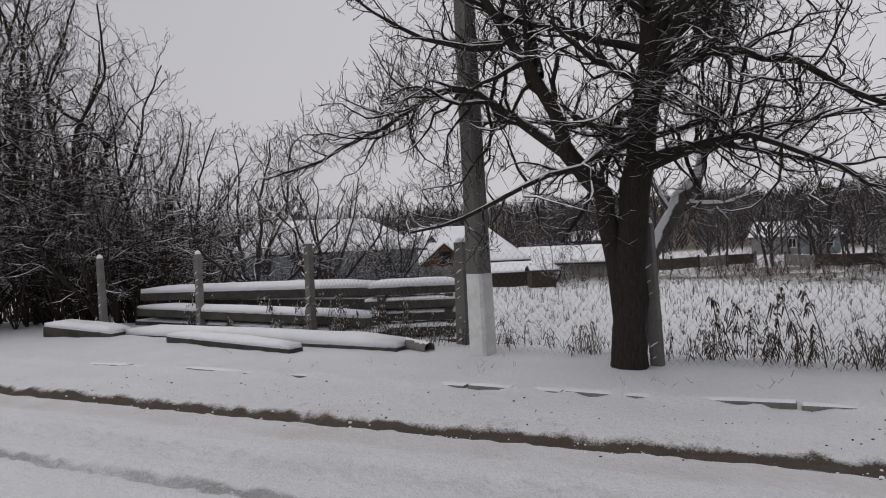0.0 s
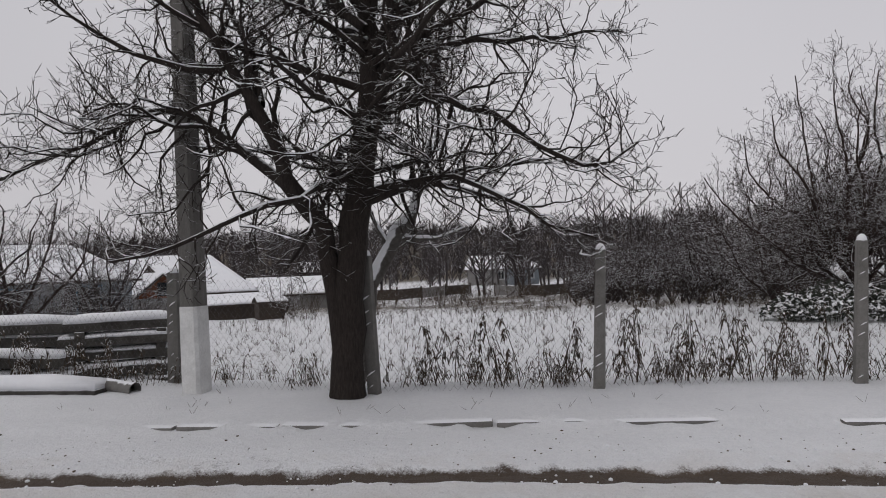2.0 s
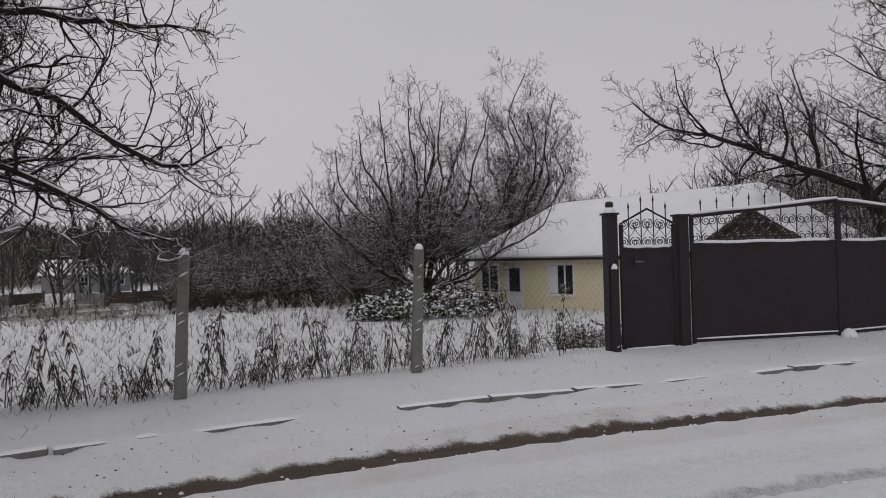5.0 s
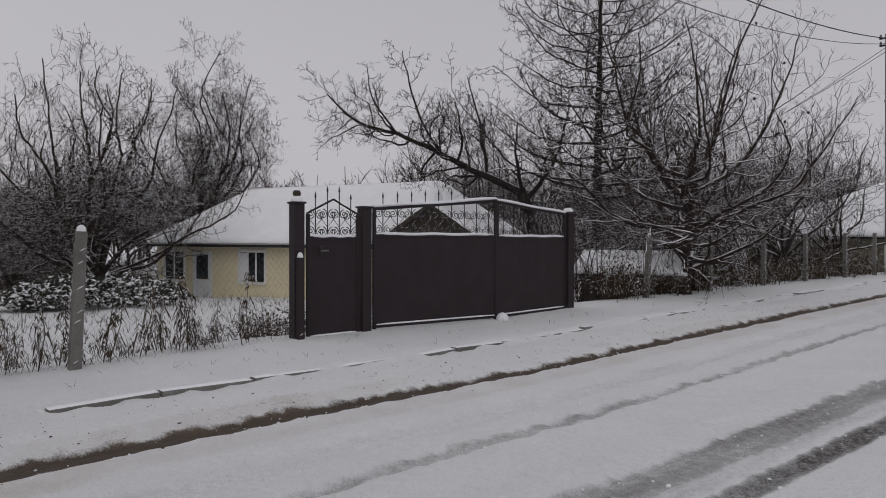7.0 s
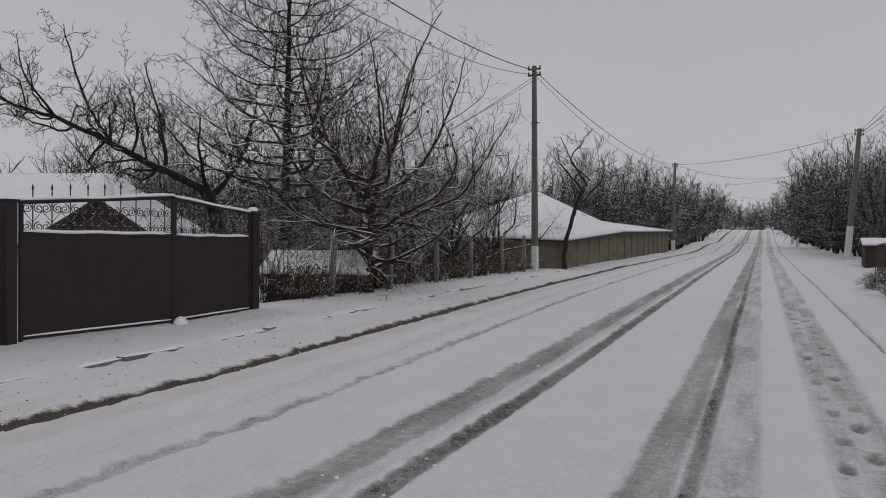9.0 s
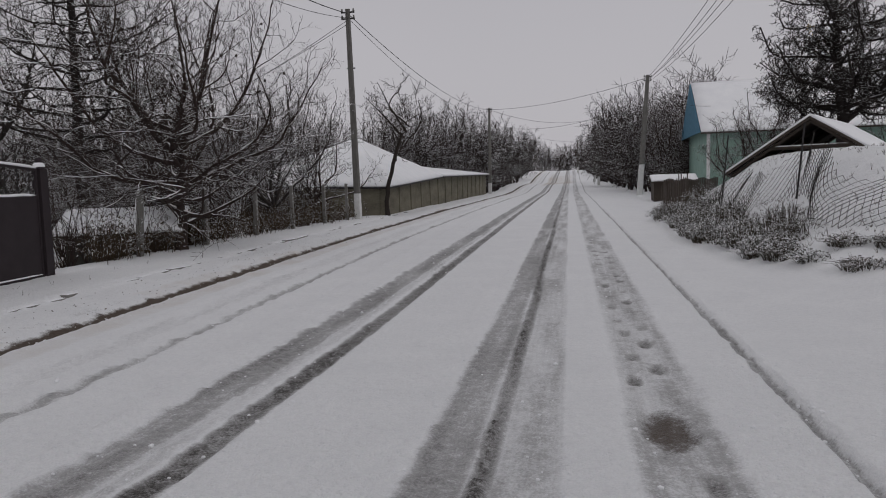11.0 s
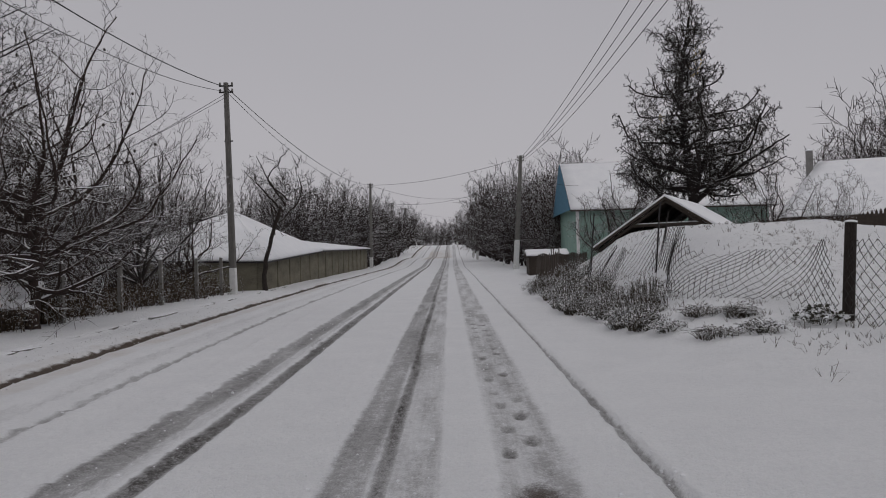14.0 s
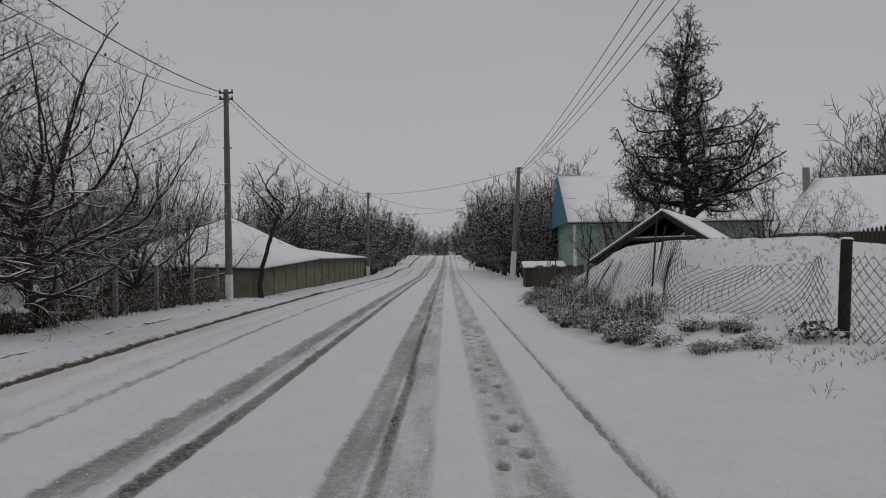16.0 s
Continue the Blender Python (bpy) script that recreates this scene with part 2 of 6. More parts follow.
class Tubes:
    """Many tapered tubes gathered into one mesh; those of one length and number of sides are made together."""

    def __init__(self):
        self.rows, self.n = {}, 0

    def add(self, pts, radii, sides=4):
        self.rows.setdefault((len(pts), sides), []).append((pts, radii))
        self.n += 1

    def add_many(self, pts, radii, sides):
        """pts: tubes x points x 3."""
        self.rows.setdefault((pts.shape[1], sides), []).extend(zip(pts, radii))
        self.n += len(pts)

    def mesh(self, name):
        vs, fs, start = [], [], 0
        for (k, sides), rows in self.rows.items():
            pts = np.array([r[0] for r in rows], float)
            rad = np.array([r[1] for r in rows], float)[:, :, None, None]
            tan = np.empty_like(pts)
            tan[:, 1:-1] = pts[:, 2:] - pts[:, :-2]
            tan[:, 0], tan[:, -1] = pts[:, 1] - pts[:, 0], pts[:, -1] - pts[:, -2]
            tan /= np.linalg.norm(tan, axis=2)[..., None] + 1e-9
            ref = np.where(np.abs(tan[:, :1, 2:]) < 0.9, np.array((0.0, 0, 1)), np.array((1.0, 0, 0)))
            a = np.cross(tan, np.broadcast_to(ref, tan.shape))
            a /= np.linalg.norm(a, axis=2)[..., None] + 1e-9
            b = np.cross(a, tan)
            ang = np.arange(sides) * (2 * math.pi / sides) + math.pi / 2
            ring = pts[:, :, None] + rad * (np.cos(ang)[:, None] * a[:, :, None] + np.sin(ang)[:, None] * b[:, :, None])
            vs.append(ring.reshape(-1, 3))
            i = np.arange(k - 1)[:, None] * sides
            j = np.arange(sides)[None]
            j2 = (j + 1) % sides
            one = np.stack([i + j, i + j2, i + sides + j2, i + sides + j], -1).reshape(-1, 4)
            fs.append((one[None] + (start + np.arange(len(rows)) * k * sides)[:, None, None]).reshape(-1, 4))
            start += len(rows) * k * sides
        v, f = np.concatenate(vs), np.concatenate(fs)
        me = bpy.data.meshes.new(name)
        me.vertices.add(len(v))
        me.vertices.foreach_set("co", v.ravel())
        me.loops.add(f.size)
        me.loops.foreach_set("vertex_index", f.ravel().astype(np.int32))
        me.polygons.add(len(f))
        me.polygons.foreach_set("loop_start", np.arange(0, f.size, 4, dtype=np.int32))
        me.update(calc_edges=True)
        return me


def smooth01(a, b, x):
    t = np.clip((x - a) / (b - a), 0, 1)
    return t * t * (3 - 2 * t)


# ---- the lie of the land ----
def curve(ys, xs):
    """A smooth line through a few given values."""
    ys, xs = np.array(ys, float), np.array(xs, float)

    def at(y):
        y = np.asarray(y, float)
        return (np.interp(y - 1.2, ys, xs) + 2 * np.interp(y, ys, xs) + np.interp(y + 1.2, ys, xs)) / 4
    return at


road_edge = curve((-300, -60, -30, -14, -10, -7, -4.8, -2, 0.4, 3, 6, 10, 20, 34, 70, 170, 900),
                  (90, 9, 0.8, -2.9, -3.65, -4.25, -4.65, -5.3, -5.72, -5.95, -6.05, -6.3, -6.65, -6.75, -6.6, -6.5, -9))
road_rise = curve((-900, 8, 30, 54, 75, 95, 112, 130, 160, 200, 900), (0, 0, 0.28, 0.55, 0.72, 1.55, 1.75, 3.0, 4.5, 4.7, 4.0))
fence_line = curve((-300, -40, -16, -12.6, -9.5, -3.5, -0.7, 2.3, 5.8, 12.5, 20, 30, 70, 170, 900),
                   (70, -2.2, -7.3, -7.7, -7.8, -7.9, -8.5, -9.05, -9.55, -9.7, -9.6, -8.7, -8.5, -8.5, -11))
VERGE = 0.12


def land(x, y):
    """Height of the snow-covered land, without ruts."""
    x, y = np.asarray(x, float), np.asarray(y, float)
    z = road_rise(y)
    left = fence_line(y) - x
    s = x - road_edge(y)
    z = z + VERGE * (0.6 * smooth01(0.0, -0.7, s) + 0.4 * smooth01(-1.38, -1.46, s))
    near = 1 - 0.55 * smooth01(13, 22, y) - 0.3 * smooth01(30, 60, y)
    drop = 0.42 * smooth01(0.2, 3.0, left) + 0.024 * np.clip(left - 1, 0, 45) + 0.012 * np.clip(left - 46, 0, 60)
    z = z - near * drop
    z = z + 15 * smooth01(110, 330, left) + 10 * smooth01(330, 900, left)
    # right: a flat strip, then the bank with the mound over the cellar
    w = x - road_edge(y) - 9.0
    bank = 0.55 * smooth01(0.2, 2.3, w) * smooth01(7, 15, y) * (1 - smooth01(27, 36, y)) + 1.1 * smooth01(5, 18, w) * smooth01(-30, 20, y)
    z = z + bank
    z = z + 1.60 * smooth01(1.5, 4.4, w) * (1 - 0.6 * smooth01(6.5, 12, w)) * smooth01(10.5, 17.5, y - 0.25 * w) * (1 - smooth01(25, 31, y))
    z = z + 9 * smooth01(120, 500, w)
    far = np.hypot(x, y)
    return z + 6 * smooth01(220, 700, y) * smooth01(5, 60, np.abs(x + 3)) + 4 * smooth01(400, 1500, far)


def lines(fine0, fine1, step, far, grow=1.13):
    inner = list(np.arange(fine0, fine1 + step / 2, step))
    out, d, v = [], step, inner[-1]
    while v < far:
        d *= grow
        v += d
        out.append(v)
    low, d, v = [], step, inner[0]
    while v > -far:
        d *= grow
        v -= d
        low.append(v)
    return np.array(low[::-1] + inner + out)


def band(u, c, w, soft):
    return 1 - smooth01(w / 2, w / 2 + soft, np.abs(u - c))


gx, gy = lines(-9.4, 3.2, 0.05, 1800, 1.12), lines(-11, 24, 0.07, 1800, 1.09)
GX, GY = np.meshgrid(gx, gy)
NX, NY = len(gx), len(gy)


def vnoise(scale, seed, long=1.0):
    """Value noise over the plan, made from a lattice of random numbers."""
    r = np.random.default_rng(seed).random((256, 256))
    px, py = GX / scale + 1000, GY / (scale * long) + 1000
    ix, iy = np.floor(px).astype(int), np.floor(py).astype(int)
    fx, fy = px - ix, py - iy
    fx, fy = fx * fx * (3 - 2 * fx), fy * fy * (3 - 2 * fy)
    a, b = r[iy % 256, ix % 256], r[iy % 256, (ix + 1) % 256]
    c, d = r[(iy + 1) % 256, ix % 256], r[(iy + 1) % 256, (ix + 1) % 256]
    return (a * (1 - fx) + b * fx) * (1 - fy) + (c * (1 - fx) + d * fx) * fy - 0.5


N_big, N_mid, N_small, N_tiny = vnoise(2.7, 1), vnoise(0.55, 2), vnoise(0.2, 3), vnoise(0.1, 4)
N_run = vnoise(0.16, 7, 7.0)
GZ = land(GX, GY)
U = GX - road_edge(GY) + 0.025 * vnoise(4.5, 5)
on_road = smooth01(-0.1, 0.2, U) * (1 - smooth01(9.0, 9.4, U))
GZ += 0.035 * N_big * (1 - 0.6 * on_road) + 0.02 * N_mid * (1 - 0.6 * on_road) + 0.006 * N_run * on_road + 0.010 * N_small * (1 - 0.3 * on_road)
slush, dirt, tint, grass = (np.zeros_like(GZ) for _ in range(4))
U_LEFT = U
blend = smooth01(-6, 1, GY)
U_MID = U * (1 - blend) + blend * (GX + 6.05 + 0.004 * np.clip(GY - 8, 0, 60) + 0.02 * vnoise(5.0, 15))


def rut(c, w, soft, depth, wet=0.0, mud=0.0, rim=0.0, rough=0.0):
    U = U_LEFT if c < 2.6 else U_MID
    soft_ = soft * (1 + 0.6 * N_tiny)
    b = 1 - smooth01(w / 2, w / 2 + soft_, np.abs(U - c) + 0.016 * N_tiny)
    GZ[...] -= depth * b
    GZ[...] += rim * (band(U, c - w / 2 - soft, 0.05, 0.07) + band(U, c + w / 2 + soft, 0.06, 0.09)) * (0.6 + 0.5 * N_small + 1.4 * N_tiny)
    GZ[...] += rough * b * (0.25 * N_small + 1.2 * N_tiny)
    slush[...] = np.maximum(slush, wet * b * (0.9 + 0.5 * N_run + 0.2 * N_tiny))
    dirt[...] = np.maximum(dirt, mud * b * (1.0 + 0.4 * N_run + 0.2 * N_tiny))


rut(0.02, 0.14, 0.14, 0.034, 0.3, 0.95, 0.012, 0.03)          # muddy groove along the verge
rut(1.78, 0.09, 0.10, 0.028, 0.56, 0.0, 0.013, 0.05)         # lumpy tyre tracks
rut(1.15, 0.24, 0.20, 0.018, 0.26, 0.0, 0.014, 0.05)
rut(2.35, 0.22, 0.2, 0.012, 0.12, 0.0, 0.012, 0.02)
rut(3.16, 0.26, 0.14, 0.018, 0.74, 0.0, 0.006, 0.02)        # dark wet double track
rut(3.68, 0.12, 0.09, 0.020, 1.05, 0.20, 0.004, 0.03)
rut(3.42, 0.10, 0.10, 0.010, 0.42, 0.0, 0.0, 0.03)
rut(4.55, 0.55, 0.30, 0.004, 0.12, 0.0, 0.0, 0.02)         # faint older tracks
rut(2.75, 0.30, 0.25, 0.004, 0.12, 0.0, 0.0, 0.02)
rut(5.22, 0.26, 0.10, 0.014, 0.66, 0.0, 0.005, 0.02)        # grey track in the middle
rut(5.66, 0.40, 0.10, 0.010, 0.46, 0.0, 0.005, 0.02)
rut(5.46, 0.07, 0.04, 0.004, 0.98, 0.05, 0.0, 0.07)
rut(6.62, 0.46, 0.16, 0.012, 0.46, 0.0, 0.008, 0.02)        # trodden strip
GZ += band(U, -1.32, 0.10, 0.14) * np.clip(0.030 + 0.12 * vnoise(0.8, 11) + 0.06 * N_small, -0.01, 0.08)   # drifted snow half hides the kerb
rut(7.52, 0.035, 0.04, 0.060, 0.75, 0.30, 0.018, 0.02)      # thin groove
tint += 0.45 * band(U, 0.42, 0.25, 0.3) + 0.55 * band(U, -0.28, 0.25, 0.25) * (0.5 + N_big) + 0.35 * band(U, 2.9, 0.25, 0.25) * (0.5 + N_big)
dirt += 0.36 * band(U, -0.22, 0.25, 0.35) * (0.4 + 1.2 * N_small)
tint += (0.75 * smooth01(78, 96, GY) * (1 - smooth01(118, 150, GY)) * band(U_MID, 4.4, 3.0, 1.2) * (0.7 + N_big))   # churned mud on the rise
# a thawed puddle and footprints in the trodden strip
pud = np.exp(-(((GX - 0.55 - 0.1 * N_small) / 0.17) ** 2 + ((GY - 4.95) / 0.42) ** 2) ** 2)
slush[...] = np.maximum(slush, 1.1 * pud)
dirt[...] = np.maximum(dirt, 0.75 * pud)
GZ -= 0.025 * pud
frng = random.Random(5)
for k in range(38):
    fy = 3.6 + 0.42 * k + frng.uniform(-0.15, 0.15)
    fx = 0.58 + (0.11 if k % 2 else -0.11) + frng.uniform(-0.03, 0.03) - 0.004 * fy
    b = np.exp(-(((GX - fx) / 0.075) ** 2 + ((GY - fy) / 0.17) ** 2) ** 2)
    GZ -= 0.026 * b
    slush[...] = np.maximum(slush, (0.55 + 0.45 * frng.random()) * b)
    dirt[...] = np.maximum(dirt, frng.choice((0.0, 0.15, 0.3)) * b)
# the field shows stubble and tufts through the thin snow
LEFT = fence_line(GY) - GX
infield = smooth01(0.3, 2.5, LEFT) * (1 - smooth01(16, 26, GY))
grass += infield * (0.33 + 0.30 * N_big + 0.25 * N_mid) + 0.35 * smooth01(20, 30, LEFT) * infield - 0.45 * infield * smooth01(46, 80, LEFT) + 0.14 * smooth01(46, 80, LEFT)
grass += 0.62 * smooth01(95, 150, LEFT)          # leaf litter under the woods on the far slope
grass += 0.60 * smooth01(205, 260, GY) * smooth01(-20, -5, -np.abs(GX + 3)) + 0.60 * smooth01(230, 280, GY) * smooth01(6, 14, np.abs(GX + 3))
GZ += infield * 0.10 * (N_mid + N_small)
W = GX - road_edge(GY) - 9.0
grass += 0.36 * smooth01(2.5, 4.5, W) * (0.8 + N_big)
GZ += 0.07 * smooth01(0.3, 1.5, W) * (1 - smooth01(14, 20, W)) * (N_mid + N_small)


GZ += 0.012 * N_tiny * (1 - 0.5 * on_road) + 0.006 * vnoise(0.07, 21)
traffic = 0.42 * on_road * (0.55 + 0.45 * smooth01(0.5, 3.0, U_MID)) * (1 - 0.8 * smooth01(7.4, 7.8, U_MID))


def sheet(name, mask, label):
    """The cells of the land under the mask, as one mesh."""
    cells = np.argwhere(mask)
    idx = cells[:, 0] * NX + cells[:, 1]
    quads = np.stack([idx, idx + 1, idx + NX + 1, idx + NX], 1)
    used, inv = np.unique(quads, return_inverse=True)
    quads = inv.reshape(-1, 4)
    co = np.stack([GX.ravel()[used], GY.ravel()[used], GZ.ravel()[used]], 1)
    me = bpy.data.meshes.new(name)
    me.vertices.add(len(co))
    me.vertices.foreach_set("co", co.ravel())
    me.loops.add(quads.size)
    me.loops.foreach_set("vertex_index", quads.ravel().astype(np.int32))
    me.polygons.add(len(quads))
    me.polygons.foreach_set("loop_start", np.arange(0, quads.size, 4, dtype=np.int32))
    me.update(calc_edges=True)
    for key, arr in (("traffic", traffic), ("slush", slush), ("dirt", dirt), ("tint", tint), ("grass", grass)):
        a = me.attributes.new(key, "FLOAT", "POINT")
        a.data.foreach_set("value", np.clip(arr.ravel()[used], 0, 2).astype(np.float32))
    return tagged(link(name, me, M_ground, smooth=True), label, name, kind="structure")


def ground_z(x, y):
    i = min(max(int(np.searchsorted(gx, x)) - 1, 0), NX - 2)
    j = min(max(int(np.searchsorted(gy, y)) - 1, 0), NY - 2)
    fx, fy = (x - gx[i]) / (gx[i + 1] - gx[i]), (y - gy[j]) / (gy[j + 1] - gy[j])
    return float((GZ[j, i] * (1 - fx) + GZ[j, i + 1] * fx) * (1 - fy) + (GZ[j + 1, i] * (1 - fx) + GZ[j + 1, i + 1] * fx) * fy)


cell_u = U[:-1, :-1]
cell_far = np.abs(GY[:-1, :-1]) > 400
road_mask = (cell_u > -0.12) & (cell_u < 9.0) & ~cell_far
sheet("road", road_mask, "snow-covered village road with grey slushy tyre tracks")
sheet("ground", ~road_mask, "snow-covered verge, field and hills with dead grass")


# ---- bare trees ----
def unit(v):
    return v / (np.linalg.norm(v) + 1e-9)


def lay_snow(rng, tube, pts, radii, level):
    """A ridge of snow on the upper side of a branch, where it lies flat enough to hold it."""
    pts = np.asarray(pts)
    seg = np.diff(pts, axis=0)
    flat = 1 - np.abs(seg[:, 2]) / (np.linalg.norm(seg, axis=1) + 1e-9)
    if rng.random() > snow_share[0] or flat.mean() < 0.22 or rng.random() < (0.25 if spec_min[0] < 0.0084 else 0.5):
        return
    flat = np.concatenate([flat, flat[-1:]])
    keep = np.clip((flat - 0.12) * 2.6, 0, 1) * rng.uniform(0.35, 1.15, len(pts))
    r = np.asarray(radii)
    up = pts + np.stack([0 * r, 0 * r, r * 0.55], 1)
    rr = (0.60 * r + 0.006) * np.clip(keep, 0.05, 1)
    rr[0] *= 0.4
    rr[-1] *= 0.4
    tube.add(up, rr, 4 if level else 6)


def grow(rng, tubes, start, way, length, radius, level, spec):
    """A crooked branch with its side branches. spec holds a row for each level: side branches a metre, length share, angle, bend, lift, sides."""
    per_m, share, angle, bend, lift, sides = spec[level]
    n = max(3, min(9, int(length / (0.35 if level == 0 else 0.22)) + 2)) if level < len(spec) - 1 else (1 if spec_min[0] > 0.0084 else 2)
    pts, d = [np.array(start, float)], unit(np.array(way, float))
    for i in range(n):
        d = unit(d + rng.normal(0, bend, 3) + np.array((0, 0, lift)))
        pts.append(pts[-1] + d * (length / n))
    tip = 0.30 if level < len(spec) - 1 else 0.55
    radii = [radius * (1 - (1 - tip) * (i / n) ** 0.9) for i in range(n + 1)]
    tubes[min(level, 1)].add(pts, radii, sides)
    if level < len(spec) - 1 and level < (1 if spec_min[0] > 0.0084 else 2):
        lay_snow(rng, tubes[2], pts, radii, level)
    if level + 1 < len(spec):
        count = max(2, int(per_m * length * rng.uniform(0.8, 1.2)))
        branch(rng, tubes, pts, radii, count, length, level, spec)
    return pts


def branch(rng, tubes, pts, radii, count, length, level, spec, first=0.22):
    """Side branches along a given limb."""
    n = len(pts) - 1
    _, share, angle, _, _, _ = spec[level]
    turn = rng.uniform(0, 6.28)
    if level + 2 == len(spec):
        return twiglets(rng, tubes[1], np.asarray(pts), np.asarray(radii), count, length * share, radians(angle), spec[level + 1], first)
    for k in range(count):
        f = first + (1 - first) * (k + rng.uniform(0, 0.9)) / count
        f = min(f, 0.999)
        i = int(f * n)
        p = pts[i] + (pts[i + 1] - pts[i]) * (f * n - i)
        ax = unit(pts[i + 1] - pts[i])
        turn += 2.4 + rng.normal(0, 0.5)
        s = unit(np.cross(ax, (0.3, 0.2, 1.0)))
        u = np.cross(s, ax)
        a = radians(angle) * rng.uniform(0.7, 1.25)
        d = math.cos(a) * ax + math.sin(a) * (math.cos(turn) * s + math.sin(turn) * u)
        ln = length * share * rng.uniform(0.6, 1.2) * (1.15 - 0.6 * f)
        rr = max(spec_min[0], radii[i] * 0.55 * rng.uniform(0.7, 1.05))
        grow(rng, tubes, p, d, max(0.12, ln), rr, level + 1, spec)


def twiglets(rng, tube, pts, radii, count, length, angle, row, first):
    """The last twigs of a branch, all at once."""
    _, _, _, bend, lift, sides = row
    n = len(pts) - 1
    f = np.clip(first + (1 - first) * (np.arange(count) + rng.random(count) * 0.9) / count, 0, 0.999)
    i = (f * n).astype(int)
    seg = pts[i + 1] - pts[i]
    p = pts[i] + seg * (f * n - i)[:, None]
    ax = seg / (np.linalg.norm(seg, axis=1)[:, None] + 1e-9)
    turn = rng.uniform(0, 6.28) + 2.4 * np.arange(count) + rng.normal(0, 0.5, count)
    s = np.cross(ax, np.array((0.3, 0.2, 1.0)))
    s /= np.linalg.norm(s, axis=1)[:, None] + 1e-9
    u = np.cross(s, ax)
    a = angle * rng.uniform(0.7, 1.25, count)
    d = np.cos(a)[:, None] * ax + np.sin(a)[:, None] * (np.cos(turn)[:, None] * s + np.sin(turn)[:, None] * u)
    ln = np.maximum(0.10, length * rng.uniform(0.6, 1.25, count) * (1.15 - 0.6 * f))
    r = np.maximum(spec_min[0], radii[i] * 0.55 * rng.uniform(0.7, 1.05, count))
    k = 1 if spec_min[0] > 0.0084 else 2
    line = [p]
    for _ in range(k):
        d = d + rng.normal(0, bend, (count, 3)) + np.array((0, 0, lift))
        d /= np.linalg.norm(d, axis=1)[:, None]
        line.append(line[-1] + d * (ln / k)[:, None])
    tube.add_many(np.stack(line, 1), r[:, None] * np.linspace(1, 0.5, k + 1)[None], sides)


spec_min = [0.004]
snow_share = [1.0]


def tree(name, m, label, limbs, spec, bark, seed, min_r=0.004, group="", snowy=1.0):
    """limbs: rows of points and two radii, the first of them the trunk; each carries side branches but where its count is 0."""
    rng = np.random.default_rng(seed)
    spec_min[0], snow_share[0] = min_r, snowy
    tubes = [Tubes(), Tubes(), Tubes()]
    for pts, r0, r1, count in limbs:
        pts = [np.array(p, float) for p in pts]
        fine = []
        for a, b in zip(pts[:-1], pts[1:]):
            k = max(2, int(np.linalg.norm(b - a) / 0.3))
            fine += [a + (b - a) * i / k for i in range(k)]
        fine.append(pts[-1])
        for _ in range(2):
            fine = [fine[0]] + [(fine[i - 1] + 2 * fine[i] + fine[i + 1]) / 4 for i in range(1, len(fine) - 1)] + [fine[-1]]
        jit = rng.normal(0, 0.02, (len(fine), 3))
        jit[0] = jit[-1] = 0
        fine = [p + j for p, j in zip(fine, jit)]
        radii = [r0 + (r1 - r0) * (i / (len(fine) - 1)) ** 0.8 for i in range(len(fine))]
        if pts[0][2] < 0.1:
            radii[0] *= 1.35
            radii[1] *= 1.12
        tubes[0].add(fine, radii, 9 if r0 > 0.08 else 6)
        lay_snow(rng, tubes[2], fine, radii, 0)
        if count:
            length = sum(np.linalg.norm(b - a) for a, b in zip(fine[:-1], fine[1:]))
            branch(rng, tubes, fine, radii, count, length, 0, spec, 0.15)
    t = thing(name, m, label, "tree", group)
    link("trunk", tubes[0].mesh("trunk"), bark, t, smooth=True)
    link("crown", tubes[1].mesh("crown"), bark, t, smooth=True)
    if tubes[2].n:
        tagged(link("branch_snow", tubes[2].mesh("branch_snow"), M_snow, t, "snow lying along the branches", smooth=True), kind="stuff")
    return t


# rows: side branches a metre, length share, angle, bend, lift, sides
BUSHY = [(3.2, 0.36, 58, 0.20, 0.02, 5), (5.6, 0.44, 58, 0.30, 0.03, 4), (7.0, 0.42, 56, 0.30, 0.03, 3), (0, 0, 0, 0.24, 0.03, 3)]
WALNUT = [(3.6, 0.34, 58, 0.18, 0.0, 6), (8.4, 0.46, 58, 0.33, 0.05, 4), (11.0, 0.44, 55, 0.33, 0.08, 3), (0, 0, 0, 0.22, 0.10, 3)]


def simple_limbs(rng, height, trunk_h, spread, n, r):
    """A trunk that opens into n crooked limbs which fill a rounded crown."""
    out = [([(0, 0, -0.2), (rng.normal(0, 0.06), rng.normal(0, 0.06), trunk_h * 0.6), (rng.normal(0, 0.12), rng.normal(0, 0.12), trunk_h)], r, r * 0.8, 0)]
    foot, top = np.array(out[0][0][1]), np.array(out[0][0][2])
    for k in range(n):
        a = 2.4 * k + rng.normal(0, 0.3)
        reach = spread * math.sqrt((k + 0.5) / n) * rng.uniform(0.8, 1.08)
        h = trunk_h + (height - trunk_h) * math.sqrt(max(0.08, 1 - 0.86 * (reach / spread) ** 2)) * rng.uniform(0.85, 1.05)
        start = top + (foot - top) * rng.uniform(0, 0.5)
        end = np.array((reach * math.cos(a), reach * math.sin(a), h))
        out_way = np.array((math.cos(a), math.sin(a), 0.0))
        pts = [start]
        for f in (0.22, 0.42, 0.62, 0.82):
            bow = out_way * 0.16 * reach * math.sin(math.pi * f) + rng.normal(0, 0.055, 3) * (h * 0.8)
            pts.append(start + (end - start) * f + bow)
        pts.append(end)
        out.append((pts, r * 0.46, r * 0.09, int(8 + height)))
    return out


